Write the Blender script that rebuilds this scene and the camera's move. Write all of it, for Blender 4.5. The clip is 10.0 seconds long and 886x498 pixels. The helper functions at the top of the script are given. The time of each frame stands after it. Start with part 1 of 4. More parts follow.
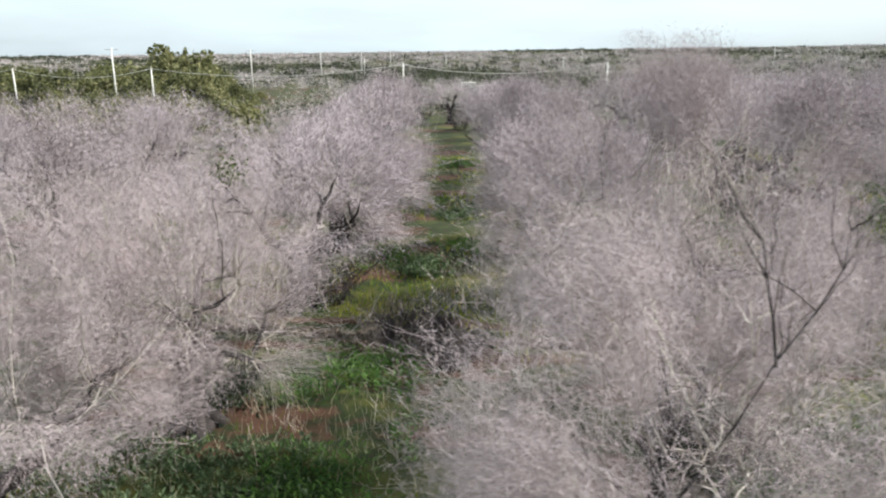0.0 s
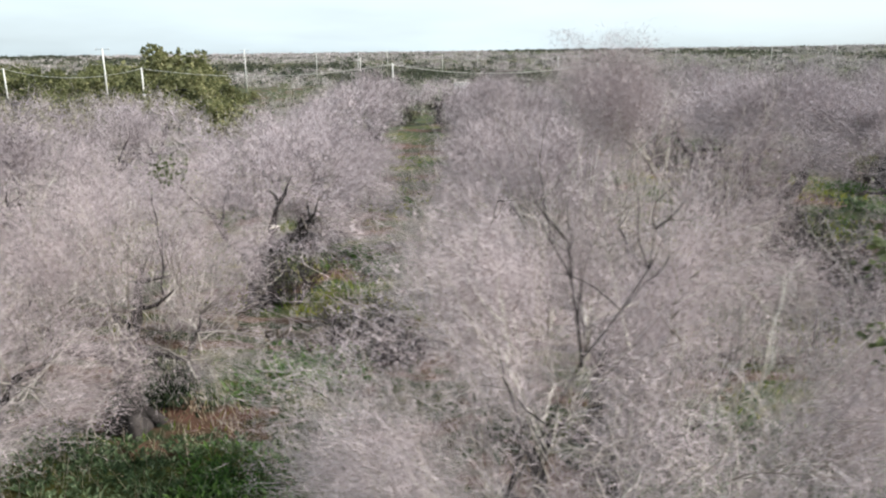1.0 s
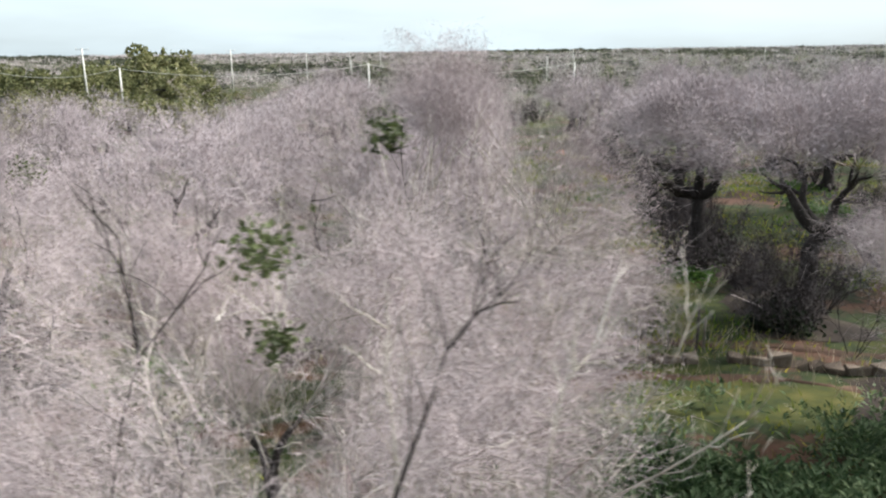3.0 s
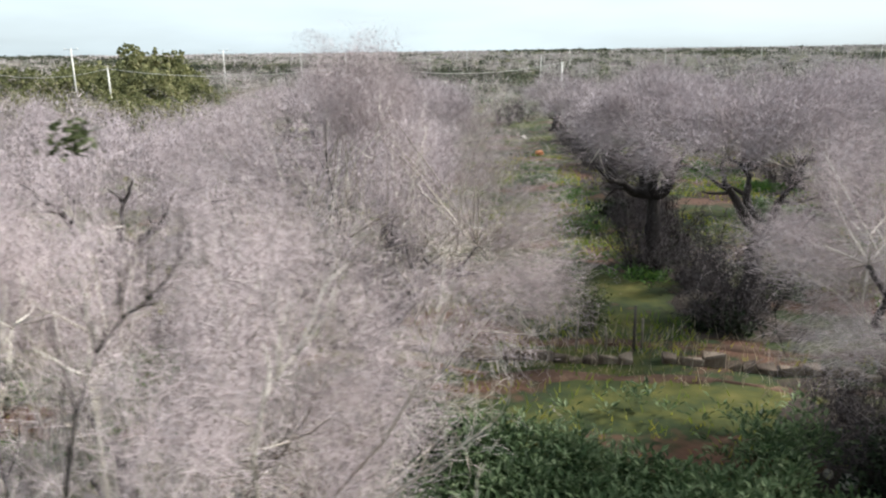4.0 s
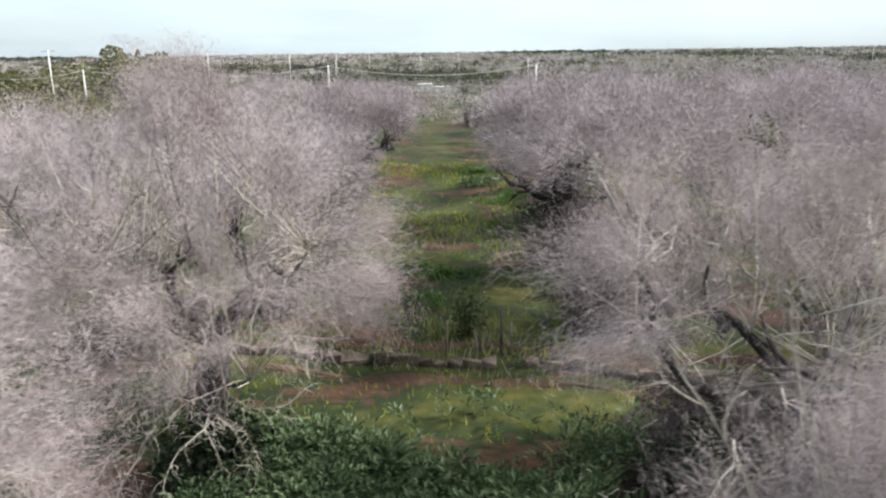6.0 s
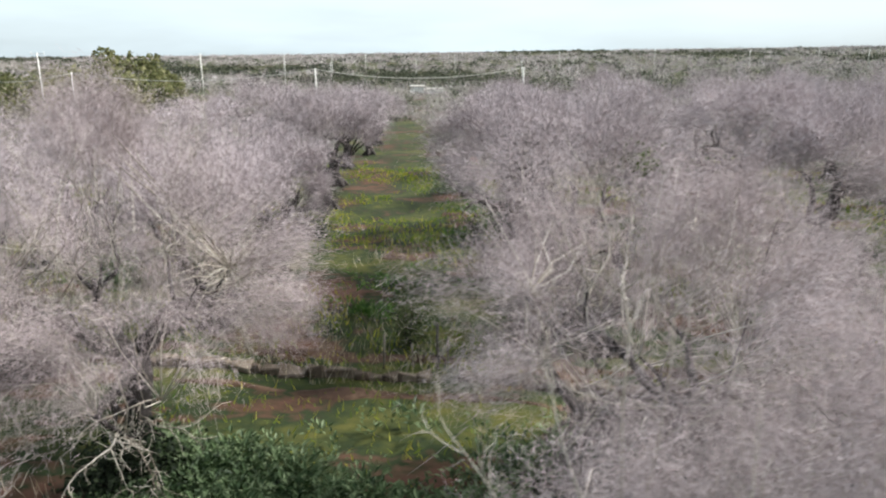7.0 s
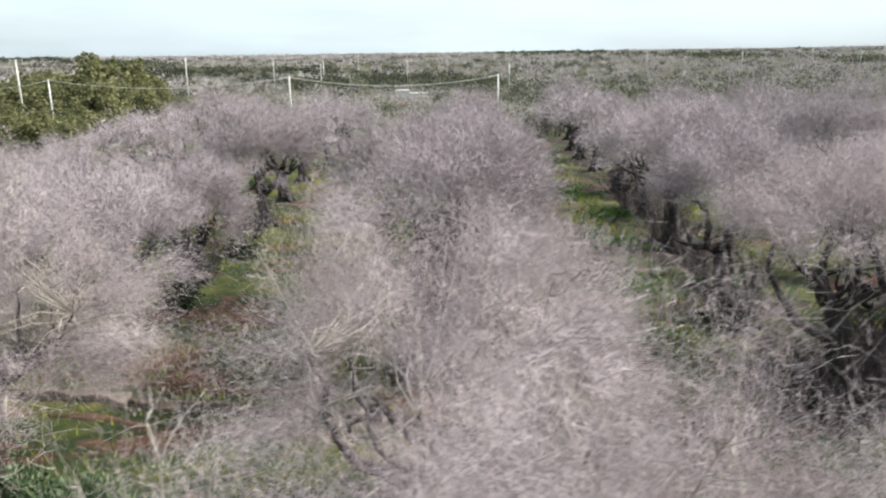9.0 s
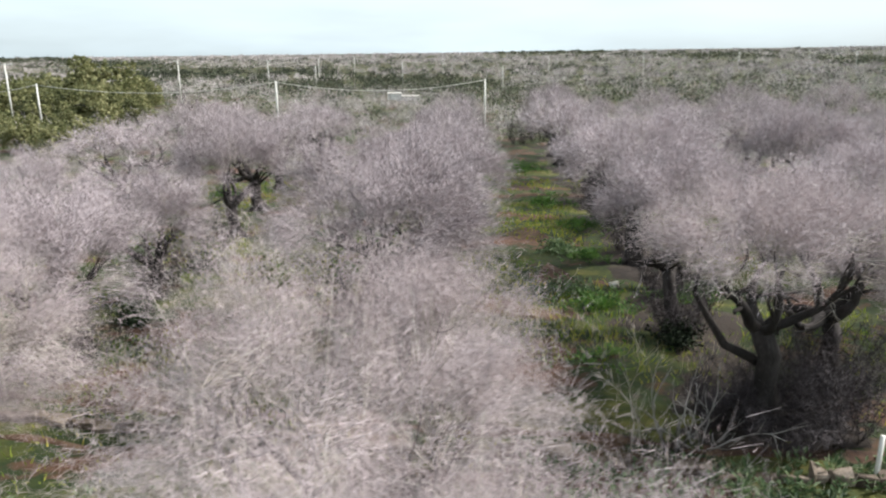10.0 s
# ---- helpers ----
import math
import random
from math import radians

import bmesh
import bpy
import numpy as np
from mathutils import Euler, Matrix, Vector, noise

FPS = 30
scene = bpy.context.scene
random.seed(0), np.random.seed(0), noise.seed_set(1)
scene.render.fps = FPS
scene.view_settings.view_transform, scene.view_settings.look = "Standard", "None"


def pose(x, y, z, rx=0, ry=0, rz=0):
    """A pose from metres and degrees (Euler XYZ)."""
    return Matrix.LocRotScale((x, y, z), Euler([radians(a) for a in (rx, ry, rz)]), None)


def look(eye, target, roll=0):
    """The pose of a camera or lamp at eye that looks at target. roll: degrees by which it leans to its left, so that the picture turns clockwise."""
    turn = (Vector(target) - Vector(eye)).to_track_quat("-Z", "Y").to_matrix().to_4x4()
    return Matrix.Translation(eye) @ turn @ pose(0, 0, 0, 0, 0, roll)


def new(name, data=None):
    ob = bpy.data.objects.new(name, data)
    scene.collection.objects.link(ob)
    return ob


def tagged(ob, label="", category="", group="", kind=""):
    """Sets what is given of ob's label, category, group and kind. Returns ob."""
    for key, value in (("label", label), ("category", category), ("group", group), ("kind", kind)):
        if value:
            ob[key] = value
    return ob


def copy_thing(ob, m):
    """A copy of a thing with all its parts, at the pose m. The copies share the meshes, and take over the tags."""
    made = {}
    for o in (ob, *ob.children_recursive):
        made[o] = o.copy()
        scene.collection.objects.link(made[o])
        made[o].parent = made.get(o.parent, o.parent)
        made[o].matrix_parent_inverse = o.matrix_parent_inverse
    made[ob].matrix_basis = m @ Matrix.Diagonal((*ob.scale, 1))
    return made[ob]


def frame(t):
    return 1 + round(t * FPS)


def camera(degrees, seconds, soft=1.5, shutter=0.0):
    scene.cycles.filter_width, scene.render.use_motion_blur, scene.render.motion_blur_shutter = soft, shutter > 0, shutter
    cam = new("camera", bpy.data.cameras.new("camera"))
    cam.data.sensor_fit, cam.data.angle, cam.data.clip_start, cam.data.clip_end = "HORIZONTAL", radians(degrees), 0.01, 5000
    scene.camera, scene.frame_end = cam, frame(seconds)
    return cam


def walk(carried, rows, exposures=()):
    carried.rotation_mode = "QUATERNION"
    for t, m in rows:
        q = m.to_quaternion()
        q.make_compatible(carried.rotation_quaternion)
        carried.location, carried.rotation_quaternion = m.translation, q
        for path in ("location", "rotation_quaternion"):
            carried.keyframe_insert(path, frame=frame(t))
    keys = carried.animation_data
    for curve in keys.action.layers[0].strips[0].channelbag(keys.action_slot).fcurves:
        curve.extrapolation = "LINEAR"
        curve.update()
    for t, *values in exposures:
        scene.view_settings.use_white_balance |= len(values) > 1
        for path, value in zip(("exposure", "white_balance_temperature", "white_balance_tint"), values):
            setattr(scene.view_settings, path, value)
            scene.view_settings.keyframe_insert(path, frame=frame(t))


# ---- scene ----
# ---- camera: slides to the right over the grove, and climbs from the middle on ----
cam = camera(62.0, 10.0, soft=2.15, shutter=0.5)
ROWS = [  # seconds, x, y, z, degrees below level
    (0.0, 0.00, 0.0, 7.20, 14.86), (0.5, 0.60, 0.0, 7.19, 14.87), (1.0, 1.24, 0.0, 7.18, 14.87),
    (1.5, 1.92, 0.0, 7.16, 14.87), (2.0, 2.61, 0.0, 7.15, 14.87), (2.5, 3.32, 0.0, 7.14, 14.87),
    (3.0, 4.06, 0.0, 7.13, 14.86), (4.3, 6.05, 0.0, 7.12, 14.86), (5.0, 7.17, 0.0, 7.11, 14.85),
    (5.5, 7.97, 0.0, 7.10, 14.82), (6.0, 8.78, 0.0, 7.15, 14.78), (6.2, 9.10, 0.0, 7.19, 14.77),
    (7.5, 11.08, 0.0, 7.70, 14.80), (8.0, 11.86, 0.0, 7.89, 14.81), (8.5, 12.65, 0.0, 8.11, 14.81),
    (9.0, 13.45, 0.0, 8.36, 14.79), (9.5, 14.26, 0.0, 8.62, 14.78), (10.0, 15.06, 0.0, 8.90, 14.79),
]
walk(cam, [(t, pose(x, y, z, 90 - tilt, 0.77, 0)) for t, x, y, z, tilt in ROWS])

# ---- light: a bright, hazy day with a veiled sun ----
SUN_UP, SUN_TURN = 42, 78  # degrees above the horizon; from north over east
scene.view_settings.exposure = 1.1
world = bpy.data.worlds.new("sky")
scene.world = world
world.use_nodes = True
wn, wl = world.node_tree.nodes, world.node_tree.links
wn.clear()
w_out, w_bg, w_sky = wn.new("ShaderNodeOutputWorld"), wn.new("ShaderNodeBackground"), wn.new("ShaderNodeTexSky")
w_sky.sky_type, w_sky.sun_disc = "NISHITA", False
w_sky.sun_elevation, w_sky.sun_rotation = radians(SUN_UP), radians(SUN_TURN)
w_sky.air_density, w_sky.dust_density = 1.0, 3.0
w_mix, w_noise, w_ramp = wn.new("ShaderNodeMix"), wn.new("ShaderNodeTexNoise"), wn.new("ShaderNodeValToRGB")
w_map, w_co = wn.new("ShaderNodeMapping"), wn.new("ShaderNodeTexCoord")
w_map.inputs["Scale"].default_value = (1.0, 1.0, 5.0)
w_noise.inputs["Scale"].default_value, w_noise.inputs["Detail"].default_value = 1.6, 5
w_ramp.color_ramp.elements[0].position, w_ramp.color_ramp.elements[1].position = 0.35, 0.62
w_ramp.color_ramp.elements[0].color = (0.55, 0.55, 0.55, 1)
w_ramp.color_ramp.elements[1].color = (0.95, 0.95, 0.95, 1)
w_mix.data_type = "RGBA"
w_mix.inputs["B"].default_value = (5.7, 6.7, 7.2, 1)
wl.new(w_co.outputs["Generated"], w_map.inputs["Vector"])
wl.new(w_map.outputs["Vector"], w_noise.inputs["Vector"])
wl.new(w_noise.outputs["Fac"], w_ramp.inputs["Fac"])
wl.new(w_ramp.outputs["Color"], w_mix.inputs["Factor"])
wl.new(w_sky.outputs["Color"], w_mix.inputs["A"])
wl.new(w_mix.outputs["Result"], w_bg.inputs["Color"])
w_bg.inputs["Strength"].default_value = 0.079
wl.new(w_bg.outputs["Background"], w_out.inputs["Surface"])
sun = new("sun", bpy.data.lights.new("sun", "SUN"))
sun.data.energy, sun.data.angle, sun.data.color = 4.5, radians(10), (1.0, 0.98, 0.95)
su, st = radians(SUN_UP), radians(SUN_TURN)
sun.matrix_world = look((0, 0, 40), (-math.sin(st) * math.cos(su) * 10, -math.cos(st) * math.cos(su) * 10, 40 - math.sin(su) * 10))


# ---- materials ----
def material(name, stops, scale=3.0, rough=0.9, bump=0.0, bump_scale=20.0, island=0.0, obj_random=0.0, stretch=(1, 1, 1), detail=6, leafy=0.0):
    """A rough surface whose colour runs through stops by two noises, and by a random share per island or object."""
    m = bpy.data.materials.new(name)
    m.use_nodes = True
    n, l = m.node_tree.nodes, m.node_tree.links
    bsdf = n["Principled BSDF"]
    bsdf.inputs["Roughness"].default_value = rough
    bsdf.inputs["Specular IOR Level"].default_value = 0.25
    co, mp = n.new("ShaderNodeTexCoord"), n.new("ShaderNodeMapping")
    mp.inputs["Scale"].default_value = stretch
    l.new(co.outputs["Object"], mp.inputs["Vector"])
    big, small = n.new("ShaderNodeTexNoise"), n.new("ShaderNodeTexNoise")
    big.inputs["Scale"].default_value, big.inputs["Detail"].default_value = scale, detail
    small.inputs["Scale"].default_value, small.inputs["Detail"].default_value = scale * 9, 4
    for t in (big, small):
        l.new(mp.outputs["Vector"], t.inputs["Vector"])
    add = n.new("ShaderNodeMath")
    add.operation = "MULTIPLY_ADD"
    add.inputs[1].default_value, add.inputs[2].default_value = 0.35, -0.17
    l.new(small.outputs["Fac"], add.inputs[0])
    tot = n.new("ShaderNodeMath")
    l.new(add.outputs[0], tot.inputs[0])
    l.new(big.outputs["Fac"], tot.inputs[1])
    value = tot
    for amount, node, out in ((island, "ShaderNodeNewGeometry", "Random Per Island"), (obj_random, "ShaderNodeObjectInfo", "Random")):
        if amount:
            r, c, a = n.new(node), n.new("ShaderNodeMath"), n.new("ShaderNodeMath")
            c.operation = "MULTIPLY_ADD"
            c.inputs[1].default_value, c.inputs[2].default_value = amount, -amount / 2
            l.new(r.outputs[out], c.inputs[0])
            l.new(c.outputs[0], a.inputs[0])
            l.new(value.outputs[0], a.inputs[1])
            value = a
    ramp = n.new("ShaderNodeValToRGB")
    while len(ramp.color_ramp.elements) < len(stops):
        ramp.color_ramp.elements.new(0.5)
    for e, (p, c) in zip(ramp.color_ramp.elements, stops):
        e.position, e.color = p, (*c, 1)
    l.new(value.outputs[0], ramp.inputs["Fac"])
    l.new(ramp.outputs["Color"], bsdf.inputs["Base Color"])
    if leafy:
        tr, mx = n.new("ShaderNodeBsdfTranslucent"), n.new("ShaderNodeMixShader")
        mx.inputs[0].default_value = leafy
        l.new(ramp.outputs["Color"], tr.inputs["Color"])
        l.new(bsdf.outputs["BSDF"], mx.inputs[1])
        l.new(tr.outputs["BSDF"], mx.inputs[2])
        l.new(mx.outputs["Shader"], n["Material Output"].inputs["Surface"])
    if bump:
        b, bt = n.new("ShaderNodeBump"), n.new("ShaderNodeTexNoise")
        bt.inputs["Scale"].default_value, bt.inputs["Detail"].default_value = bump_scale, 5
        l.new(mp.outputs["Vector"], bt.inputs["Vector"])
        b.inputs["Strength"].default_value, b.inputs["Distance"].default_value = bump, 0.03
        l.new(bt.outputs["Fac"], b.inputs["Height"])
        l.new(b.outputs["Normal"], bsdf.inputs["Normal"])
    return m


TWIG = material("twig_bark", [(0.15, (0.19, 0.152, 0.152)), (0.45, (0.375, 0.314, 0.314)), (0.75, (0.535, 0.456, 0.456))], 0.75, 0.9, island=0.1, obj_random=0.1, leafy=0.06)
# twig colour greyed and darkened for haze and shade on trees farther back
TWIG_HAZED = material("hazed_twig_bark", [(0.15, (0.15, 0.121, 0.126)), (0.45, (0.322, 0.274, 0.282)), (0.75, (0.48, 0.413, 0.424))], 0.75, 0.9, island=0.1, obj_random=0.16, leafy=0.06)
SCRUB_TWIG = material("grey_scrub_bark", [(0.15, (0.2, 0.17, 0.16)), (0.45, (0.38, 0.335, 0.325)), (0.75, (0.52, 0.47, 0.455))], 0.05, 0.9, island=0.25)
SHOOT = material("pale_dead_wood", [(0.15, (0.14, 0.115, 0.09)), (0.5, (0.36, 0.32, 0.27)), (0.85, (0.58, 0.535, 0.47))], 1.2, 0.8, island=0.6)
BLEACHED = material("bleached_dead_wood", [(0.15, (0.1, 0.086, 0.078)), (0.5, (0.24, 0.217, 0.2)), (0.85, (0.42, 0.39, 0.365))], 1.2, 0.8, island=0.5)
BARK = material("olive_bark", [(0.25, (0.014, 0.012, 0.011)), (0.5, (0.03, 0.025, 0.023)), (0.75, (0.07, 0.06, 0.056))], 2.5, 0.95, 0.9, 14, stretch=(1, 1, 0.35))
# sucker bark as dark as twigs look in the shade of the crowns
SUCKER = material("shaded_sucker_bark", [(0.2, (0.022, 0.018, 0.019)), (0.5, (0.05, 0.041, 0.043)), (0.85, (0.105, 0.088, 0.09))], 1.2, 0.9, island=0.3)
LEAF = material("olive_leaf", [(0.2, (0.03, 0.04, 0.014)), (0.5, (0.075, 0.092, 0.035)), (0.85, (0.16, 0.18, 0.085))], 2.0, 0.6, island=0.6, leafy=0.4)
# leaf green darkened so that the colour itself holds the deep shade
SHADED_LEAF = material("shaded_leaf", [(0.2, (0.006, 0.01, 0.005)), (0.5, (0.014, 0.022, 0.01)), (0.85, (0.035, 0.048, 0.022))], 1.5, 0.95, island=0.6)
SCRUB_LEAF = material("scrub_leaf", [(0.2, (0.024, 0.028, 0.016)), (0.5, (0.056, 0.062, 0.038)), (0.85, (0.11, 0.113, 0.076))], 0.1, 0.75, island=0.45, leafy=0.4)
OAK_LEAF = material("oak_leaf", [(0.2, (0.055, 0.063, 0.026)), (0.5, (0.15, 0.152, 0.064)), (0.85, (0.3, 0.285, 0.145))], 0.25, 0.7, island=0.45, obj_random=0.25, leafy=0.4)
WEED = material("weed_leaf", [(0.2, (0.02, 0.042, 0.014)), (0.5, (0.07, 0.112, 0.045)), (0.85, (0.22, 0.28, 0.15))], 0.8, 0.55, island=0.55, leafy=0.4)
LUSH = material("lush_leaf", [(0.2, (0.016, 0.046, 0.009)), (0.5, (0.057, 0.128, 0.022)), (0.85, (0.14, 0.225, 0.055))], 0.8, 0.6, island=0.5, leafy=0.4)
GRASS = material("grass_blade", [(0.25, (0.045, 0.115, 0.008)), (0.5, (0.18, 0.235, 0.02)), (0.8, (0.44, 0.39, 0.06))], 0.35, 0.7, island=0.4, leafy=0.4)
DRY = material("dry_stalk", [(0.2, (0.2, 0.15, 0.09)), (0.5, (0.38, 0.32, 0.22)), (0.85, (0.55, 0.5, 0.4))], 1.0, 0.9, island=0.5)
GROUND = material("meadow_soil", [(0.36, (0.07, 0.034, 0.021)), (0.43, (0.042, 0.026, 0.013)), (0.47, (0.011, 0.02, 0.005)), (0.55, (0.028, 0.035, 0.007)), (0.63, (0.052, 0.053, 0.01)), (0.73, (0.09, 0.078, 0.022))], 0.33, 0.95, 0.6, 6, stretch=(0.75, 1, 1), detail=8)
# dark scrub green, lifted paler and bluer to carry some distance haze
DARK_SCRUB = material("dark_scrub_leaf", [(0.2, (0.018, 0.023, 0.016)), (0.5, (0.046, 0.053, 0.037)), (0.85, (0.1, 0.106, 0.075))], 0.1, 0.8, island=0.45, leafy=0.3)
SOIL = material("bare_red_soil", [(0.3, (0.026, 0.014, 0.009)), (0.55, (0.058, 0.032, 0.02)), (0.75, (0.12, 0.076, 0.048))], 0.9, 0.95, 0.7, 8)
# near-black brown, painted as the shade that lies under the tree rows
ROW_SHADE = material("row_shade_soil", [(0.3, (0.012, 0.009, 0.007)), (0.55, (0.028, 0.02, 0.015)), (0.75, (0.05, 0.042, 0.026))], 1.1, 0.95, 0.8, 9)
STONE = material("limestone", [(0.25, (0.05, 0.036, 0.027)), (0.5, (0.115, 0.088, 0.067)), (0.8, (0.24, 0.195, 0.155))], 2.0, 0.9, 0.6, 12, obj_random=0.35)
WHITE_STONE = material("white_limestone", [(0.25, (0.16, 0.14, 0.11)), (0.5, (0.33, 0.31, 0.27)), (0.8, (0.52, 0.5, 0.45))], 3.0, 0.85, 0.4, 14)
POLE = material("weathered_pole", [(0.25, (0.5, 0.47, 0.42)), (0.5, (0.66, 0.64, 0.59)), (0.8, (0.78, 0.76, 0.72))], 1.0, 0.8, 0.3, 20, stretch=(4, 4, 0.5))
POLE_GREY = material("weathered_grey_wood", [(0.25, (0.09, 0.075, 0.06)), (0.5, (0.17, 0.145, 0.12)), (0.8, (0.27, 0.24, 0.2))], 4.0, 0.9, 0.5, 30)
POST = material("dark_post_wood", [(0.25, (0.03, 0.027, 0.025)), (0.5, (0.06, 0.052, 0.047)), (0.8, (0.12, 0.1, 0.09))], 4.0, 0.9, 0.5, 30)
CABLE = material("cable_sheath", [(0.3, (0.45, 0.44, 0.4)), (0.7, (0.6, 0.58, 0.54))], 1.0, 0.6)
PLASTER = material("white_plaster", [(0.25, (0.6, 0.57, 0.52)), (0.5, (0.74, 0.72, 0.68)), (0.8, (0.8, 0.79, 0.76))], 0.8, 0.9, 0.2, 10)
ROOF = material("pale_roof", [(0.25, (0.36, 0.33, 0.29)), (0.5, (0.46, 0.43, 0.39)), (0.8, (0.55, 0.52, 0.48))], 0.8, 0.8, 0.2, 10)
OPENING = material("dark_opening", [(0.3, (0.03, 0.03, 0.03)), (0.7, (0.06, 0.06, 0.06))], 2.0, 0.4)
METAL = material("galvanised_steel", [(0.3, (0.35, 0.36, 0.37)), (0.7, (0.5, 0.51, 0.52))], 4.0, 0.5)
ORANGE = material("faded_orange_plastic", [(0.3, (0.5, 0.17, 0.07)), (0.7, (0.65, 0.27, 0.13))], 4.0, 0.6)

# ---- building blocks ----
rng = np.random.default_rng(7)


def mesh_of(name, verts, faces, mat, smooth=False):
    """A mesh from an array of vertices and a list of arrays of triangles or quads."""
    me = bpy.data.meshes.new(name)
    verts = np.asarray(verts, dtype=np.float32).reshape(-1, 3)
    faces = [np.asarray(f, dtype=np.int32) for f in faces if len(f)]
    loops = np.concatenate([f.ravel() for f in faces])
    sizes = np.concatenate([np.full(len(f), f.shape[1], dtype=np.int32) for f in faces])
    starts = np.concatenate([[0], np.cumsum(sizes)[:-1]]).astype(np.int32)
    me.vertices.add(len(verts))
    me.vertices.foreach_set("co", verts.ravel())
    me.loops.add(len(loops))
    me.loops.foreach_set("vertex_index", loops)
    me.polygons.add(len(sizes))
    me.polygons.foreach_set("loop_start", starts)
    me.polygons.foreach_set("use_smooth", np.full(len(sizes), smooth))
    me.update(calc_edges=True)
    me.validate()
    me.materials.append(mat)
    return me


def child(name, me, parent, label=""):
    ob = new(name, me)
    ob.parent = parent
    return tagged(ob, label)


def part(name, bm, mat, parent=None, label=""):
    me = bpy.data.meshes.new(name)
    bm.to_mesh(me)
    bm.free()
    me.materials.append(mat)
    ob = new(name, me)
    if parent:
        ob.parent = parent
    return tagged(ob, label)


def unit(v):
    return v / np.maximum(np.linalg.norm(v, axis=-1, keepdims=True), 1e-9)


def ring_axes(d):
    side = np.where(np.abs(d[..., 2:3]) < 0.9, np.array([0.0, 0.0, 1.0]), np.array([1.0, 0.0, 0.0]))
    a = unit(np.cross(d, side))
    return a, np.cross(d, a)


def spikes(start, tip, width, bend=None, sides=3):
    """Tapered twigs from start to tip, all at once; bend: middle points for twigs with a knee; sides: how many of the three sides are built."""
    n = len(start)
    a, b = ring_axes(unit(tip - start))
    w = np.broadcast_to(np.asarray(width, float).reshape(-1, 1), (n, 1)) / 2
    roll = (np.arange(n) * 2.39996)[:, None]
    if sides == 1:  # flat twigs: their faces lean upwards, as the lit side of a round twig does
        lean = np.stack([np.sin(roll[:, 0] * 7.1), np.cos(roll[:, 0] * 4.3), 0.75 + np.sin(roll[:, 0] * 5.7)], 1)
        a = unit(np.cross(unit(tip - start), lean))
        ends_ = [start + a * w, start - a * w, tip]
        return np.stack(ends_, 1).reshape(-1, 3), [np.arange(n * 3).reshape(-1, 3)]
    ring = [a * np.cos(q + roll) + b * np.sin(q + roll) for q in (0, 2.094, 4.189)]
    if bend is None:
        v = np.stack([start + r * w for r in ring] + [tip], axis=1)
        f = np.array([[0, 1, 3], [1, 2, 3], [2, 0, 3]])[:sides]
        return v.reshape(-1, 3), [(np.arange(n)[:, None, None] * 4 + f).reshape(-1, 3)]
    v = np.stack([start + r * w for r in ring] + [bend + r * w * 0.65 for r in ring] + [tip], axis=1)
    q = np.array([[0, 1, 4, 3], [1, 2, 5, 4], [2, 0, 3, 5]])[:sides]
    f = np.array([[3, 4, 6], [4, 5, 6], [5, 3, 6]])[:sides]
    k = np.arange(n)[:, None, None] * 7
    return v.reshape(-1, 3), [(k + q).reshape(-1, 4), (k + f).reshape(-1, 3)]


def tube(points, radii, sides=8, rough=0.0, r=None):
    """A bent, tapered, slightly lumpy tube along points."""
    p, rad = np.asarray(points, float), np.asarray(radii, float)
    d = unit(np.gradient(p, axis=0))
    a, b = ring_axes(d)
    ang = np.arange(sides) * 2 * math.pi / sides
    lump = 1 + (0 if r is None else rough * r.normal(size=(len(p), sides)))
    v = p[:, None] + (a[:, None] * np.cos(ang)[:, None] + b[:, None] * np.sin(ang)[:, None]) * (rad[:, None] * lump)[..., None]
    i, j = np.meshgrid(np.arange(len(p) - 1), np.arange(sides), indexing="ij")
    q = np.stack([i * sides + j, i * sides + (j + 1) % sides, (i + 1) * sides + (j + 1) % sides, (i + 1) * sides + j], -1).reshape(-1, 4)
    top = len(p) * sides
    v = np.concatenate([v.reshape(-1, 3), p[-1:], p[:1]])
    k = np.arange(sides)
    caps = np.concatenate([np.stack([top - sides + k, top - sides + (k + 1) % sides, np.full(sides, top)], -1),
                           np.stack([(k + 1) % sides, k, np.full(sides, top + 1)], -1)])
    return v, [q, caps]


def joined(pieces):
    verts, quads, tris, at = [], [], [], 0
    for v, faces in pieces:
        for f in faces:
            (quads if f.shape[1] == 4 else tris).append(f + at)
        verts.append(v)
        at += len(v)
    return np.concatenate(verts), [np.concatenate(g) for g in (quads, tris) if g]


def leaves(centre, size, r, up=0.3, long=2.2):
    """Small pointed leaves, two triangles folded along the rib, at the centres."""
    n = len(centre)
    d = unit(r.normal(size=(n, 3)) + [0, 0, up])
    a, b = ring_axes(d)
    turn = r.uniform(0, 6.28, (n, 1))
    s = a * np.cos(turn) + b * np.sin(turn)
    nn = np.cross(d, s)
    size = np.asarray(size).reshape(-1, 1) * r.uniform(0.6, 1.3, (n, 1))
    v = np.stack([centre, centre + d * size * 0.5 * long / 2 + s * size * 0.4 + nn * size * 0.12, centre + d * size * long / 2,
                  centre + d * size * 0.5 * long / 2 - s * size * 0.4 + nn * size * 0.12], axis=1)
    f = np.array([[0, 1, 2], [0, 2, 3]])
    return v.reshape(-1, 3), [(np.arange(n)[:, None, None] * 4 + f).reshape(-1, 3)]


def bent_path(start, direction, length, r, steps=6, wander=0.25, lift=0.0):
    p, d, out = np.array(start, float), unit(np.array(direction, float)), [np.array(start, float)]
    for _ in range(steps):
        d = unit(d + r.normal(size=3) * wander + np.array([0, 0, lift]))
        p = p + d * length / steps
        out.append(p.copy())
    return np.array(out)


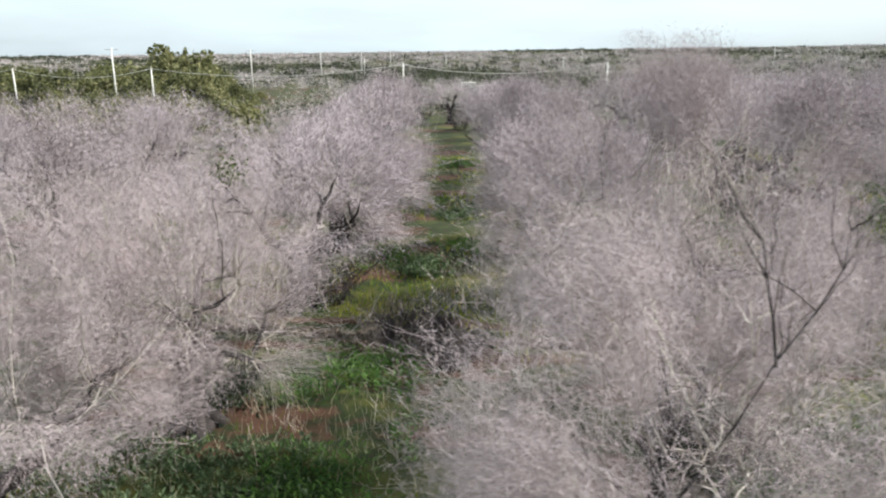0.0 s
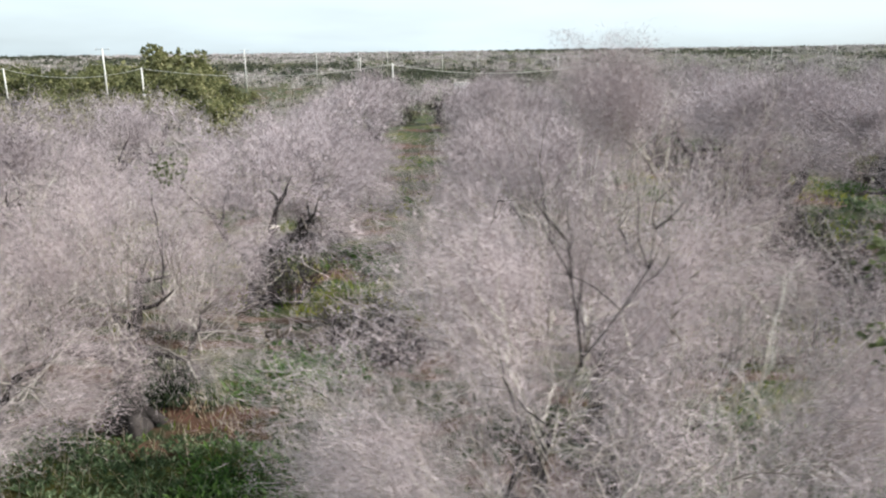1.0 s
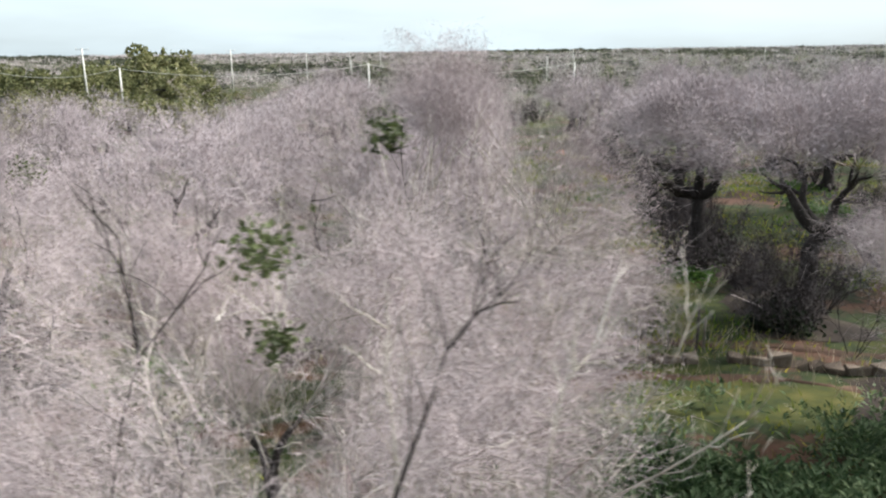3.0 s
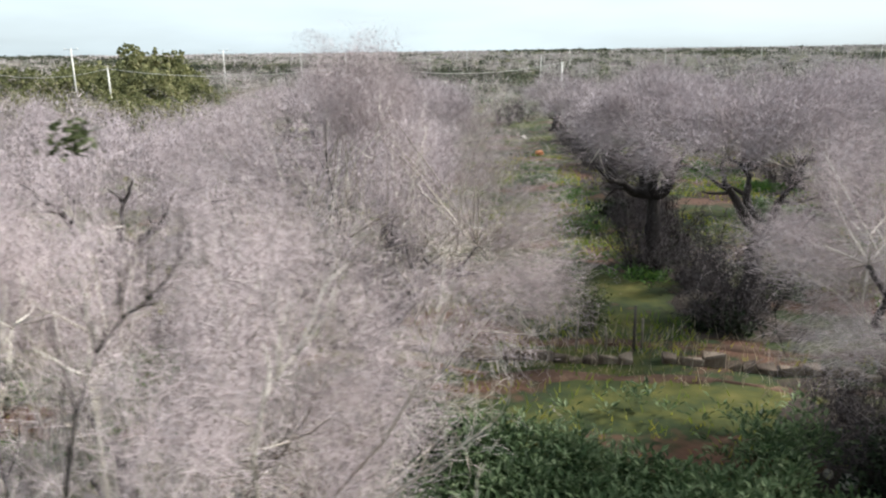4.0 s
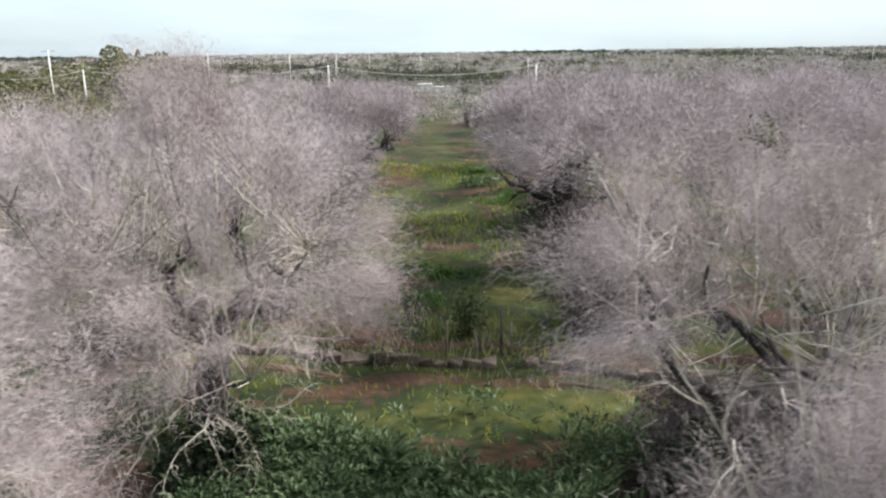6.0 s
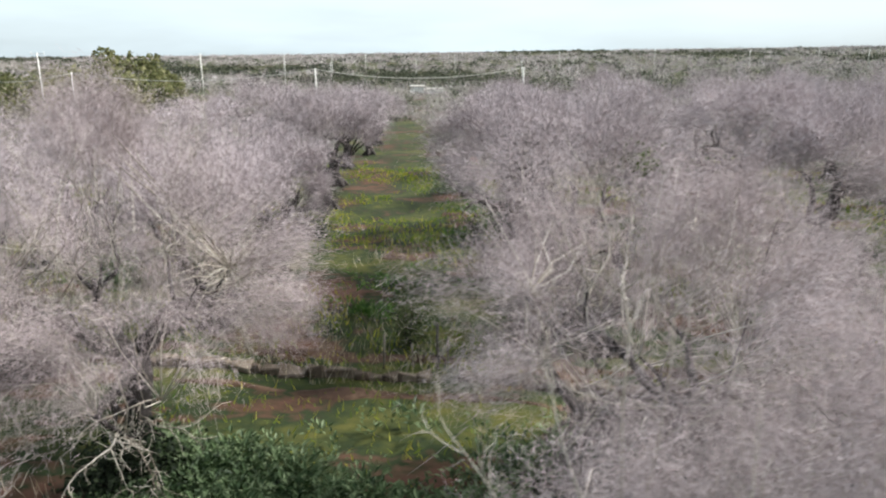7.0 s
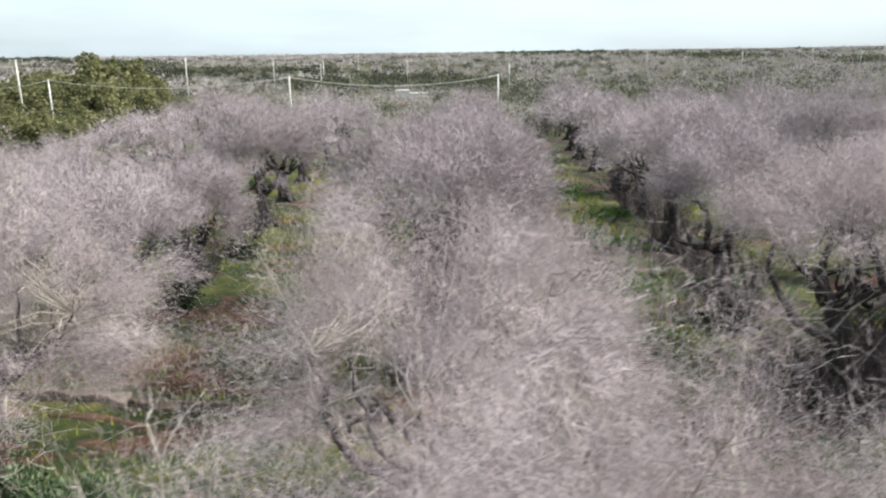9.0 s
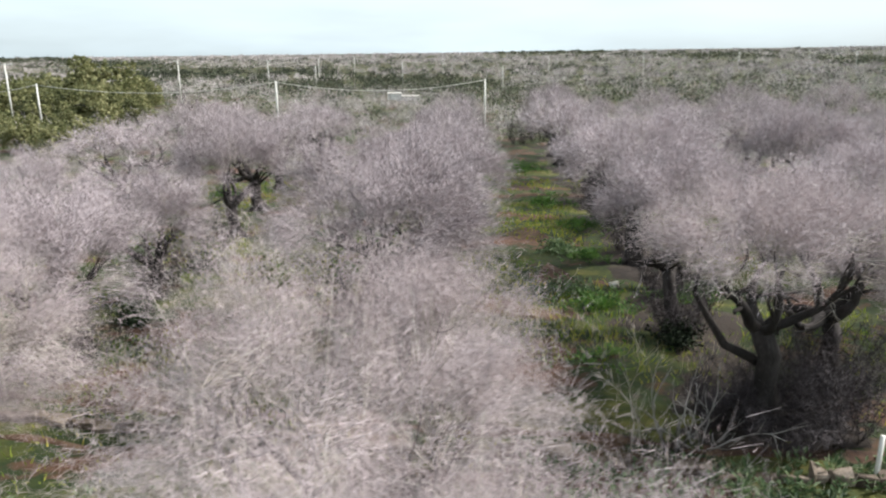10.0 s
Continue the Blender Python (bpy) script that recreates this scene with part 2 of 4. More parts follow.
def shown_branch(root, p, width, mat, r):
    """A branch that stands out among the twigs: a bent stem with forks, and upright shoots along its outer half."""
    n = len(p)
    pieces = [tube(p, np.linspace(width, width * 0.28, n), 6, 0.08, r)]
    for j in range(1, n):
        for _ in range(2 if j > n // 3 else 1):
            d = unit(p[j] - p[j - 1]) + r.normal(size=3) * 0.55 + [0, 0, 0.25]
            q = bent_path(p[j], d, r.uniform(0.2, 0.65), r, 5, 0.2, 0.12)
            pieces.append(tube(q, np.linspace(width * 0.42, 0.002, len(q)), 4))
            for _ in range(2):
                k = r.integers(2, 5)
                t = bent_path(q[k], unit(q[k] - q[k - 1]) + r.normal(size=3) * 0.5, r.uniform(0.1, 0.3), r, 3, 0.2, 0.15)
                pieces.append(tube(t, np.linspace(width * 0.22, 0.0015, len(t)), 3))
    v, f = joined(pieces)
    child("branch", mesh_of("branch", v, f, mat, True), root, "dark forked branch" if mat == BARK else "pale bare branch with upright shoots")


BRANCHES = {  # stems of the tall trees that stand out, from the root: path, radius at the foot, dark or pale
    11: ((((-1.35, -0.5, 3.4), (-1.05, -0.8, 4.2), (-0.85, -0.98, 4.75), (-0.65, -1.05, 5.25), (-0.4, -0.98, 5.55), (-0.22, -0.9, 5.8), (-0.18, -0.86, 6.05)), 0.013, True),
         (((-0.65, -1.05, 5.2), (-0.68, -1.0, 5.5), (-0.72, -0.95, 5.75), (-0.75, -0.9, 6.0)), 0.013, True),
         (((0.9, -2.3, 4.6), (1.12, -2.45, 5.3), (1.22, -2.5, 5.6), (1.31, -2.43, 5.85), (1.43, -2.4, 6.0), (1.54, -2.38, 6.08)), 0.011, True),
         (((1.9, -1.9, 4.2), (1.83, -2.0, 4.8), (1.83, -2.02, 5.1), (1.88, -1.95, 5.35), (1.96, -1.9, 5.5), (2.05, -1.88, 5.6)), 0.014, False),
         (((1.0, -1.95, 4.3), (1.04, -2.0, 5.05), (1.02, -1.95, 5.3), (0.98, -1.9, 5.5), (1.02, -1.9, 5.75)), 0.013, False),
         (((-0.5, -1.0, 3.6), (-0.2, -1.3, 4.3), (0.1, -1.5, 4.8), (0.3, -1.5, 5.3), (0.35, -1.45, 5.6)), 0.011, False),
         (((1.8, -0.7, 3.6), (2.3, -1.0, 4.1), (2.65, -1.25, 4.5), (2.9, -1.35, 4.75), (3.1, -1.4, 4.95)), 0.012, False),
         (((2.0, -0.7, 4.0), (2.4, -1.0, 4.6), (2.6, -1.15, 5.0), (2.72, -1.2, 5.3), (2.78, -1.2, 5.5)), 0.011, False),
         (((1.9, -1.2, 3.4), (2.3, -1.5, 3.9), (2.6, -1.7, 4.25), (2.85, -1.8, 4.5)), 0.011, False)),
    19: ((((0.0, 0.0, 3.4), (0.02, 0.0, 4.4), (-0.02, -0.05, 5.2), (0.0, -0.05, 5.7), (-0.05, -0.05, 6.0)), 0.014, False),
         (((0.0, 0.0, 3.6), (-0.2, -0.1, 4.3), (-0.4, -0.1, 4.9), (-0.5, -0.1, 5.3), (-0.55, -0.1, 5.55)), 0.012, False),
         (((0.0, 0.0, 3.2), (-0.4, -0.1, 3.8), (-0.7, -0.1, 4.3), (-0.9, -0.15, 4.65), (-1.05, -0.15, 4.9)), 0.012, False),
         (((0.0, 0.0, 2.9), (-0.4, -0.2, 3.5), (-0.75, -0.3, 4.0), (-1.0, -0.4, 4.35)), 0.012, False),
         (((0.0, 0.0, 3.4), (0.15, 0.0, 4.2), (0.25, 0.0, 4.9), (0.3, 0.0, 5.5), (0.3, 0.0, 5.8)), 0.012, False)),
}


def olive_tree(seed, height, radius, fine, knees, thick, trunk_h=1.5, low=2.2, tufts=(), label="", bold=0, skirt=0, weep=0, sweep=(), shown=0):
    """A dead olive: gnarled trunk, spreading limbs, brushes of bare twigs. fine, knees: how many straight and bent twigs; thick: metres."""
    r = np.random.default_rng(seed)
    root = tagged(new("olive_tree"), label or "dead olive tree with dark trunk and bare grey twigs", "tree", "olive trees of the grove")
    lean = r.normal(size=2) * 0.4
    tp = np.array([[0, 0, -0.25], [lean[0] * 0.1, lean[1] * 0.1, 0.1], [lean[0] * 0.5, lean[1] * 0.5, trunk_h * 0.45], [lean[0] * 0.6, lean[1] * 1.1, trunk_h * 0.8], [lean[0], lean[1], trunk_h + 0.15]])
    pieces = [tube(tp, np.array([0.5, 0.4, 0.27, 0.26, 0.24]) * r.uniform(0.85, 1.1), 12, 0.14, r)]
    for q in range(5):
        a = q * 1.257 + r.uniform(-0.3, 0.3)
        o = np.array([math.cos(a), math.sin(a), 0])
        pieces.append(tube([tp[1] + o * 0.15 + [0, 0, 0.25], tp[1] + o * 0.45 + [0, 0, -0.02], tp[1] + o * 0.75 + [0, 0, -0.25]], [0.16, 0.13, 0.06], 6, 0.1, r))
    v, f = joined(pieces)
    child("trunk", mesh_of("trunk", v, f, BARK, True), root)
    limbs, ends = r.integers(3, 6), []
    a0 = r.uniform(0, 6.28)
    for k in range(limbs):
        a = a0 + k * 6.283 / limbs + r.uniform(-0.3, 0.3)
        reach = radius * r.uniform(0.42, 0.6)
        d = [math.cos(a), math.sin(a), r.uniform(0.35, 0.9) * (0.6 if seed == 13 else 1)]
        p = bent_path(tp[-1] - [0, 0, 0.1], d, math.hypot(reach, 1.2), r, 7, 0.28, 0.08)
        pieces = [tube(p, np.linspace(0.19, 0.06, len(p)) * r.uniform(0.85, 1.15) * {13: 0.55, 15: 0.75}.get(seed, 1), 8, 0.1, r)]
        for _ in range(4):
            i = r.integers(3, len(p))
            q = bent_path(p[i] if i < len(p) else p[-1], unit(p[-1] - p[0]) * 0.8 + r.normal(size=3) * 0.7 + [0, 0, 0.2], radius * r.uniform(0.22, 0.36), r, 5, 0.25, 0.05)
            pieces.append(tube(q, np.linspace(0.065, 0.018, len(q)), 6, 0.08, r))
            ends += [q[-1], q[-2], q[3]]
        ends.append(p[-1])
        v, f = joined(pieces)
        child("limb", mesh_of("limb", v, f, BARK, True), root)
    if sweep:
        v, f = tube(sweep, np.linspace(0.12, 0.035, len(sweep)), 9, 0.2, r)
        child("limb", mesh_of("limb", v, f, BARK, True), root)
        ends.append(np.array(sweep[-1]))
    # brushes of twigs over the whole dome
    ends = np.array(ends)
    for i in range(2 if bold > 10 else 0):
        e = ends[r.integers(0, len(ends))]
        p = bent_path(e, [e[0] * 0.2, e[1] * 0.2, 1.0], (height - 0.6 - e[2]) * r.uniform(0.45, 0.75), r, 8, 0.15, 0.06)
        pieces = [tube(p, np.linspace(0.022, 0.005, len(p)), 6, 0.08, r)]
        for j in range(2, 8):
            q = bent_path(p[j], unit(p[j] - p[j - 1]) + r.normal(size=3) * 0.6, r.uniform(0.25, 0.7), r, 4, 0.2, 0.2)
            pieces.append(tube(q, np.linspace(0.011, 0.003, len(q)), 5))
        v, f = joined(pieces)
        child("dark_branch", mesh_of("dark_branch", v, f, BARK, True), root)
    top, n_b = height - 0.2 * (seed == 13), (66 if radius > 1 else 30) + skirt
    ph, u = r.uniform(0, 6.283, n_b), np.sqrt(r.uniform(0.0, 1.0, n_b)) * 0.9
    lump = 1 + (0.15 if knees < 1000 else 0.09) * np.sin(ph * 3 + seed) + (0.11 if knees < 1000 else 0.07) * np.sin(ph * 5 + seed * 2.1)
    mid_z = low + (top - low) * 0.3
    under = low + 0.9 * (1 - u) + r.uniform(0, 0.5, n_b)
    over = mid_z + (top - mid_z) * np.sqrt(1 - u ** 2) * 0.9
    base = np.stack([np.cos(ph) * u * radius * lump * 0.93, np.sin(ph) * u * radius * lump * 0.93, under + (over - under) * r.uniform(0, 0.75, n_b)], 1)
    if skirt:
        ps, us = r.uniform(0, 6.283, skirt), r.uniform(0.45, 0.92, skirt)
        ph[-skirt:], u[-skirt:] = ps, us
        base[-skirt:] = np.stack([np.cos(ps) * us * radius * 0.95, np.sin(ps) * us * radius * 0.95, low + r.uniform(0, 1.7, skirt)], 1)
    if seed == 13:  # the crown hangs over to one side of the trunk
        base[:, :2] += np.where(r.random((n_b, 1)) < 0.22, (0.6, 0.5), (1.25, 1.6))
        base[-8:] = np.array(sweep)[2:].repeat(2, 0)[:8] + r.normal(size=(8, 3)) * 0.3
    near_end = np.argmin(np.linalg.norm(ends[None] - base[:, None], axis=2), axis=1)
    base = base * 0.88 + ends[near_end] * 0.12
    side = (base[:, :2] / radius) * (0.55 + 0.75 * r.random((n_b, 1)))
    rise = 0.15 + 1.1 * (base[:, 2] - low) / (top - low) + r.uniform(-0.1, 0.4, n_b) - 0.45 * u * (base[:, 2] < low + 1.3)
    aim = unit(np.concatenate([side, rise[:, None]], 1) + r.normal(size=(n_b, 3)) * 0.16)
    # how far each brush may grow until it meets the dome
    q, dq = (base - [0, 0, mid_z]) / [radius, radius, top - mid_z], aim / [radius, radius, top - mid_z]
    qa, qb, qc = (dq ** 2).sum(1), (q * dq).sum(1), (q ** 2).sum(1) - 1
    reach = np.clip((-qb + np.sqrt(np.maximum(qb ** 2 - qa * qc, 0.01))) / qa, 0.5, 2.6) * r.uniform(0.5, 1.1, n_b)
    if seed == 12:  # a crest that stands above the rest of the crown
        base[:18] = np.stack([r.uniform(-0.6, 0.35, 18), r.uniform(-0.5, 0.5, 18), r.uniform(5.7, 6.3, 18)], 1)
        aim[:18], reach[:18] = unit(r.normal(size=(18, 3)) * 0.2 + [0, 0, 1]), r.uniform(0.6, 0.95, 18)
    dome = np.sqrt(1 - u ** 2)
    stems = []
    for i in range(0, n_b, 1 if knees > 1000 else 2):
        near = ends[near_end[i]]
        mid = (near + base[i]) / 2 + r.normal(size=3) * 0.12
        tip = base[i] + aim[i] * reach[i] * 0.85
        stems.append(tube([near, mid, base[i], base[i] + aim[i] * reach[i] * 0.45 + r.normal(size=3) * 0.06, tip], np.array([0.013, 0.011, 0.009, 0.006, 0.003]) * (0.55 if thick < 0.0042 else 1), 4 if knees > 1000 else 3))
    for i in range(weep):
        e = ends[r.integers(0, len(ends))]
        p = bent_path(e, [e[0], e[1], r.uniform(0.0, 1.0)], r.uniform(1.2, 2.4), r, 8, 0.3, -0.13)
        stems.append(tube(p, np.linspace(0.012, 0.004, len(p)), 5))
        for j in range(2, 9):
            for _ in range(2):
                q = bent_path(p[j], unit(p[j] - p[j - 1]) + r.normal(size=3) * 0.8, r.uniform(0.25, 0.6), r, 4, 0.35, -0.12)
                stems.append(tube(q, np.linspace(0.007, 0.0025, len(q)), 3))
    for i in range(bold):
        k = r.integers(18, n_b)
        p = bent_path(base[k] - aim[k] * 0.5, aim[k] + r.normal(size=3) * 0.25, reach[k] * r.uniform(0.5, 0.8) + 0.3, r, 7, 0.22, 0.03)
        if p[-1, 2] > height - 1.0:
            continue
        stems.append(tube(p, np.linspace(0.011, 0.003, len(p)), 4))
        for j in range(1, 7):
            for _ in range(2):
                q = bent_path(p[j], unit(p[j] - p[j - 1]) + r.normal(size=3) * 0.7, r.uniform(0.25, 0.6), r, 3, 0.25, 0.1)
                stems.append(tube(q, np.linspace(0.008, 0.002, len(q)), 3))
    v, f = joined(stems)
    child("branchwork", mesh_of("branchwork", v, f, SHOOT, True), root, "pale bare upright branches")["kind"] = "stuff"

    for i in range(shown):
        k = r.integers(18, n_b)
        if base[k, 1] > 0.25 * radius and i % 3:
            k = r.integers(18, n_b)
        start = base[k] * [0.8, 0.8, 0.82]
        p = bent_path(start, aim[k] * [0.8, 0.8, 1] + [0, 0, 0.45] + r.normal(size=3) * 0.15, r.uniform(1.3, 2.3), r, 9, 0.16, 0.06)
        p = p[p[:, 2] < height - 0.75]
        if len(p) < 4:
            continue
        shown_branch(root, p, r.uniform(0.007, 0.013), (SHOOT, BLEACHED)[i % 2], r)
    for path, width, dark in BRANCHES.get(seed, ()):
        shown_branch(root, np.array(path), width, BARK if dark else SHOOT, r)

    def scatter(n, lo, hi, spread):
        k = r.integers(0, n_b, n)
        along = (1.0 - 1.1 * r.random(n) ** 1.5)[:, None]
        s = base[k] + aim[k] * reach[k][:, None] * along + r.normal(size=(n, 3)) * [0.24, 0.24, 0.2] * (0.6 + 0.7 * np.clip(along, 0, 1))
        d = unit(aim[k] + r.normal(size=(n, 3)) * spread + np.stack([base[k, 0], base[k, 1], np.zeros(n)], 1) / radius * 0.35)
        length = r.uniform(lo, hi, (n, 1)) * (1.1 - 0.4 * np.clip(along, 0, 1))
        skirt = r.random(n) < 0.12
        d[skirt, 2] = -np.abs(d[skirt, 2]) * 0.55
        d = unit(d)
        return s, d, length

    def crest_cut(s, d, length, free):
        """Twigs of the tall tree end at the level of its dome, but for the crest."""
        over = (s[:, 2] + d[:, 2] * length[:, 0] > 7.05) & (np.abs(s[:, 0] + 0.1) >= free) & (seed == 12)
        return np.where(over[:, None], np.clip((7.05 - s[:, 2:3]) / np.maximum(np.abs(d[:, 2:3]), 0.1), 0.03, length), length)

    if seed == 12:  # short tips over the rest of the dome, so that the crest alone stands out
        reach[18:] = np.where(base[18:, 2] + aim[18:, 2] * reach[18:] > 6.9, np.maximum(0.3, (6.9 - base[18:, 2]) / np.maximum(aim[18:, 2], 0.2)), reach[18:])
    s, d, length = scatter(fine, 0.1, 0.4, 1.25) if knees > 500 else scatter(fine, 0.22, 0.62, 0.9)
    length = crest_cut(s, d, length, 0.62)
    pieces = [spikes(s, s + d * length, thick * r.uniform(0.6, 1.3, fine), None, 1)]
    if knees:
        s, d, length = scatter(knees, 0.35, 0.95, 0.7)
        length = crest_cut(s, d, length, 0.0)
        m = s + d * length * 0.5
        pieces.append(spikes(s, m + unit(d + r.normal(size=d.shape) * 0.3) * length * 0.5, thick * 1.25 * r.uniform(0.6, 1.3, knees), m, 2))
    if seed == 12:  # two soft tops of fine twigs
        n = 11000
        s = np.stack([np.where(r.random(n) < 0.45, r.normal(size=n) * 0.2 - 0.85, r.normal(size=n) * 0.26 - 0.15), r.normal(size=n) * 0.35 + 0.2, 6.4 + 1.15 * r.random(n) ** 1.6], 1)
        s[:, 2] -= 0.9 * (s[:, 0] + 0.5 - np.where(s[:, 0] < -0.5, -0.55, 0.6)) ** 2
        d = unit(r.normal(size=(n, 3)) * 0.7 + [0, 0, 0.6])
        pieces.append(spikes(s, s + d * r.uniform(0.05, 0.12, (n, 1)), 0.0028, None, 1))
    v, f = joined(pieces)
    tagged(child("crown", mesh_of("crown", v, f, TWIG if knees > 500 else TWIG_HAZED), root), kind="stuff")
    for x, y, z, size, count in tufts:
        c = np.array([x, y, z]) + r.normal(size=(count, 3)) * [size, size, size * 0.8]
        v, f = leaves(c, max(0.036, size * 0.3), r)
        tw, tf = spikes(np.repeat([[x, y, z - size * 1.6]], 12, 0), np.array([x, y, z]) + r.normal(size=(12, 3)) * size, 0.012)
        v2, f2 = joined([(v, f), (tw, tf)])
        tagged(child("leaf_tuft", mesh_of("leaf_tuft", v2, f2, LEAF), root, "surviving tuft of green leaves"), kind="stuff")
    return root


def place(ob, x, y, turn=0, scale=(1, 1, 1)):
    ob.matrix_basis = pose(x, y, lie(x, y), 0, 0, turn) @ Matrix.Diagonal((*scale, 1))
    return ob


# ---- ground ----
def lie(x, y):
    """The height of the ground."""
    far = np.maximum(0, np.hypot(x, y) - 250)
    return 0.07 * np.sin(x * 0.9 + 1.3) * np.sin(y * 0.7) + 0.05 * np.sin(x * 2.3 + y * 1.7) + far * 0.0041 + np.minimum(far / 300, 1) * 1.2 * np.sin(x * 0.006 + 1) * np.sin(y * 0.004)


def spread_axis(lo, fine_lo, fine_hi, hi, step, growth):
    out = list(np.arange(fine_lo, fine_hi, step))
    s, q = step, fine_hi
    while q < hi:
        out.append(q)
        s *= growth
        q += s
    out.append(hi)
    s, q = step, fine_lo - step
    while q > lo:
        out.insert(0, q)
        s *= growth
        q -= s
    return np.array([lo] + out)


gx, gy = spread_axis(-4500, -20, 36, 4500, 0.75, 1.13), spread_axis(-4500, 4, 60, 4600, 0.75, 1.13)
GX, GY = np.meshgrid(gx, gy, indexing="ij")
gi, gj = np.meshgrid(np.arange(len(gx) - 1), np.arange(len(gy) - 1), indexing="ij")
gk = gi * len(gy) + gj
ground = new("ground", mesh_of("ground", np.stack([GX, GY, lie(GX, GY)], -1), [np.stack([gk, gk + len(gy), gk + len(gy) + 1, gk + 1], -1).reshape(-1, 4)], GROUND, True))
tagged(ground, "uneven meadow ground with grass, weeds and red soil", "ground", kind="structure")


def strip(name, points, width, mat, label, category, lift=0.02):
    """A strip of soil that lies on the ground along points, with ragged edges."""
    v, f, r = [], [], np.random.default_rng(len(points))
    p = np.array(points, float)
    seg = np.concatenate([[0], np.cumsum(np.linalg.norm(np.diff(p, axis=0), axis=1))])
    s = np.arange(0, seg[-1], 0.5)
    c = np.stack([np.interp(s, seg, p[:, k]) for k in (0, 1)], 1)
    d = unit(np.gradient(c, axis=0))
    nrm = np.stack([-d[:, 1], d[:, 0]], 1)
    cols = 7
    for i in range(len(c)):
        w = width * (0.75 + 0.3 * math.sin(s[i] * 0.9) + 0.2 * math.sin(s[i] * 2.3 + 1) + r.uniform(-0.15, 0.15))
        for j in range(cols):
            u = j / (cols - 1) - 0.5
            x, y = c[i] + nrm[i] * w * u
            v.append((x, y, lie(x, y) + lift * (1 - (2 * u) ** 4) - 0.03 * (abs(u) == 0.5)))
    n = len(c)
    f = [(i * cols + j, (i + 1) * cols + j, (i + 1) * cols + j + 1, i * cols + j + 1) for i in range(n - 1) for j in range(cols - 1)]
    return tagged(new(name, mesh_of(name, v, [np.array(f)], mat, True)), label, category, kind="structure")


def wall_y(x):
    return 17.8 - 0.17 * x


strip("soil_strip", [(x, wall_y(x) - 0.9) for x in range(-14, 37, 5)], 0.6, SOIL, "bare red soil along the low wall", "soil", 0.025)
strip("soil_bank", [(x, wall_y(x) + 1.2) for x in range(-14, 37, 5)], 0.7, SOIL, "bare red soil behind the low wall", "soil", 0.025)
strip("dirt_track", [(-12, 50), (6, 48), (20, 47), (40, 45)], 1.6, SOIL, "sandy dirt track across the grove", "track", 0.04)
for x, y, w, d in ((9.2, 27.3, 2.4, 1.5), (11.2, 34.5, 2.0, 1.2), (12.6, 50.5, 2.6, 2.2), (10.2, 57, 3.0, 2.0), (-1.2, 33.0, 2.2, 2.2), (0.2, 38.5, 2.0, 2.4), (-2.2, 30.0, 1.8, 1.3), (0.6, 55, 2.5, 3.0),
                   (19.6, 29.5, 1.2, 4.0), (19.2, 36.5, 1.6, 3.4), (20.8, 50, 2.4, 2.4), (18.6, 24.5, 2.8, 1.6), (3.4, 46.5, 5, 1.0)):
    strip("soil_patch", [(x - w / 2, y + 0.2), (x, y), (x + w / 2, y + 0.3)], d, SOIL, "patch of bare red soil in the grass", "soil", 0.035)

# dark strips along the rows stand for the shade of the crowns
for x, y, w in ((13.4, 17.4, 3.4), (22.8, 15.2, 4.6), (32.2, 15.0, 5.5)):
    strip("litter_strip", [(x, y), (x + 0.9, 34), (x + 1.8, 52), (x + 2.8, 74)], w, ROW_SHADE, "dark strip painted as shade on the ground under the olive trees", "litter", 0.03)
strip("litter_strip", [(13.4, 10.2), (13.5, 15.6)], 3.6, ROW_SHADE, "dark strip painted as shade on the ground under the olive trees", "litter", 0.03)

# ---- the grove ----
DEAD = "dead olive tree with dark gnarled trunk and bare grey twigs"
SWEEP = {  # one long limb that leaves the trunk low, from the root
    15: ((0, 0, 1.4), (-0.7, -0.2, 1.95), (-1.35, -0.3, 2.3), (-1.75, -0.25, 2.95), (-2.15, -0.3, 3.6), (-2.0, -0.2, 4.2)),
    13: ((0, 0, 1.7), (-0.3, -0.1, 2.4), (-0.72, -0.2, 2.6), (-0.97, -0.15, 2.95), (-1.22, 0.1, 3.3), (-1.12, 0.05, 3.7), (-1.4, 0.15, 4.15)),
}
near_trees = [  # seed, x, y, height, radius, fork, lowest twigs, brushes round the skirt, straight twigs, bent twigs, tufts
    (11, 2.75, 5.4, 7.0, 2.9, 1.5, 1.9, 14, 122000, 4000, ((0.51, -2.3, 6.28, 0.08, 220), (0.53, -2.3, 5.86, 0.065, 160), (1.05, -1.85, 6.73, 0.055, 120))),
    (12, 4.3, 12.9, 7.8, 3.7, 1.9, 2.5, 40, 110000, 3500, ()),
    (13, 12.85, 9.7, 6.95, 3.05, 2.0, 2.9, 12, 90000, 3000, ((0.0, -0.4, 6.1, 0.13, 160),)),
    (14, 14.75, 4.35, 7.3, 2.75, 1.5, 1.5, 34, 165000, 4000, ()),
    (19, 11.5, 4.5, 5.95, 0.85, 1.6, 2.6, 6, 14000, 800, ()),
    (20, 13.15, 4.4, 6.9, 1.65, 1.6, 1.8, 18, 72000, 1500, ()),
    (15, 22.9, 16.4, 6.2, 3.4, 2.6, 3.9, 0, 44000, 2500, ()),
    (16, -5.0, 13.4, 6.0, 3.05, 1.4, 1.4, 36, 58000, 3500, ((0.6, 1.5, 5.0, 0.2, 240),)),
    (37, -7.0, 9.6, 6.0, 3.25, 1.1, 1.2, 50, 64000, 3500, ()),
]
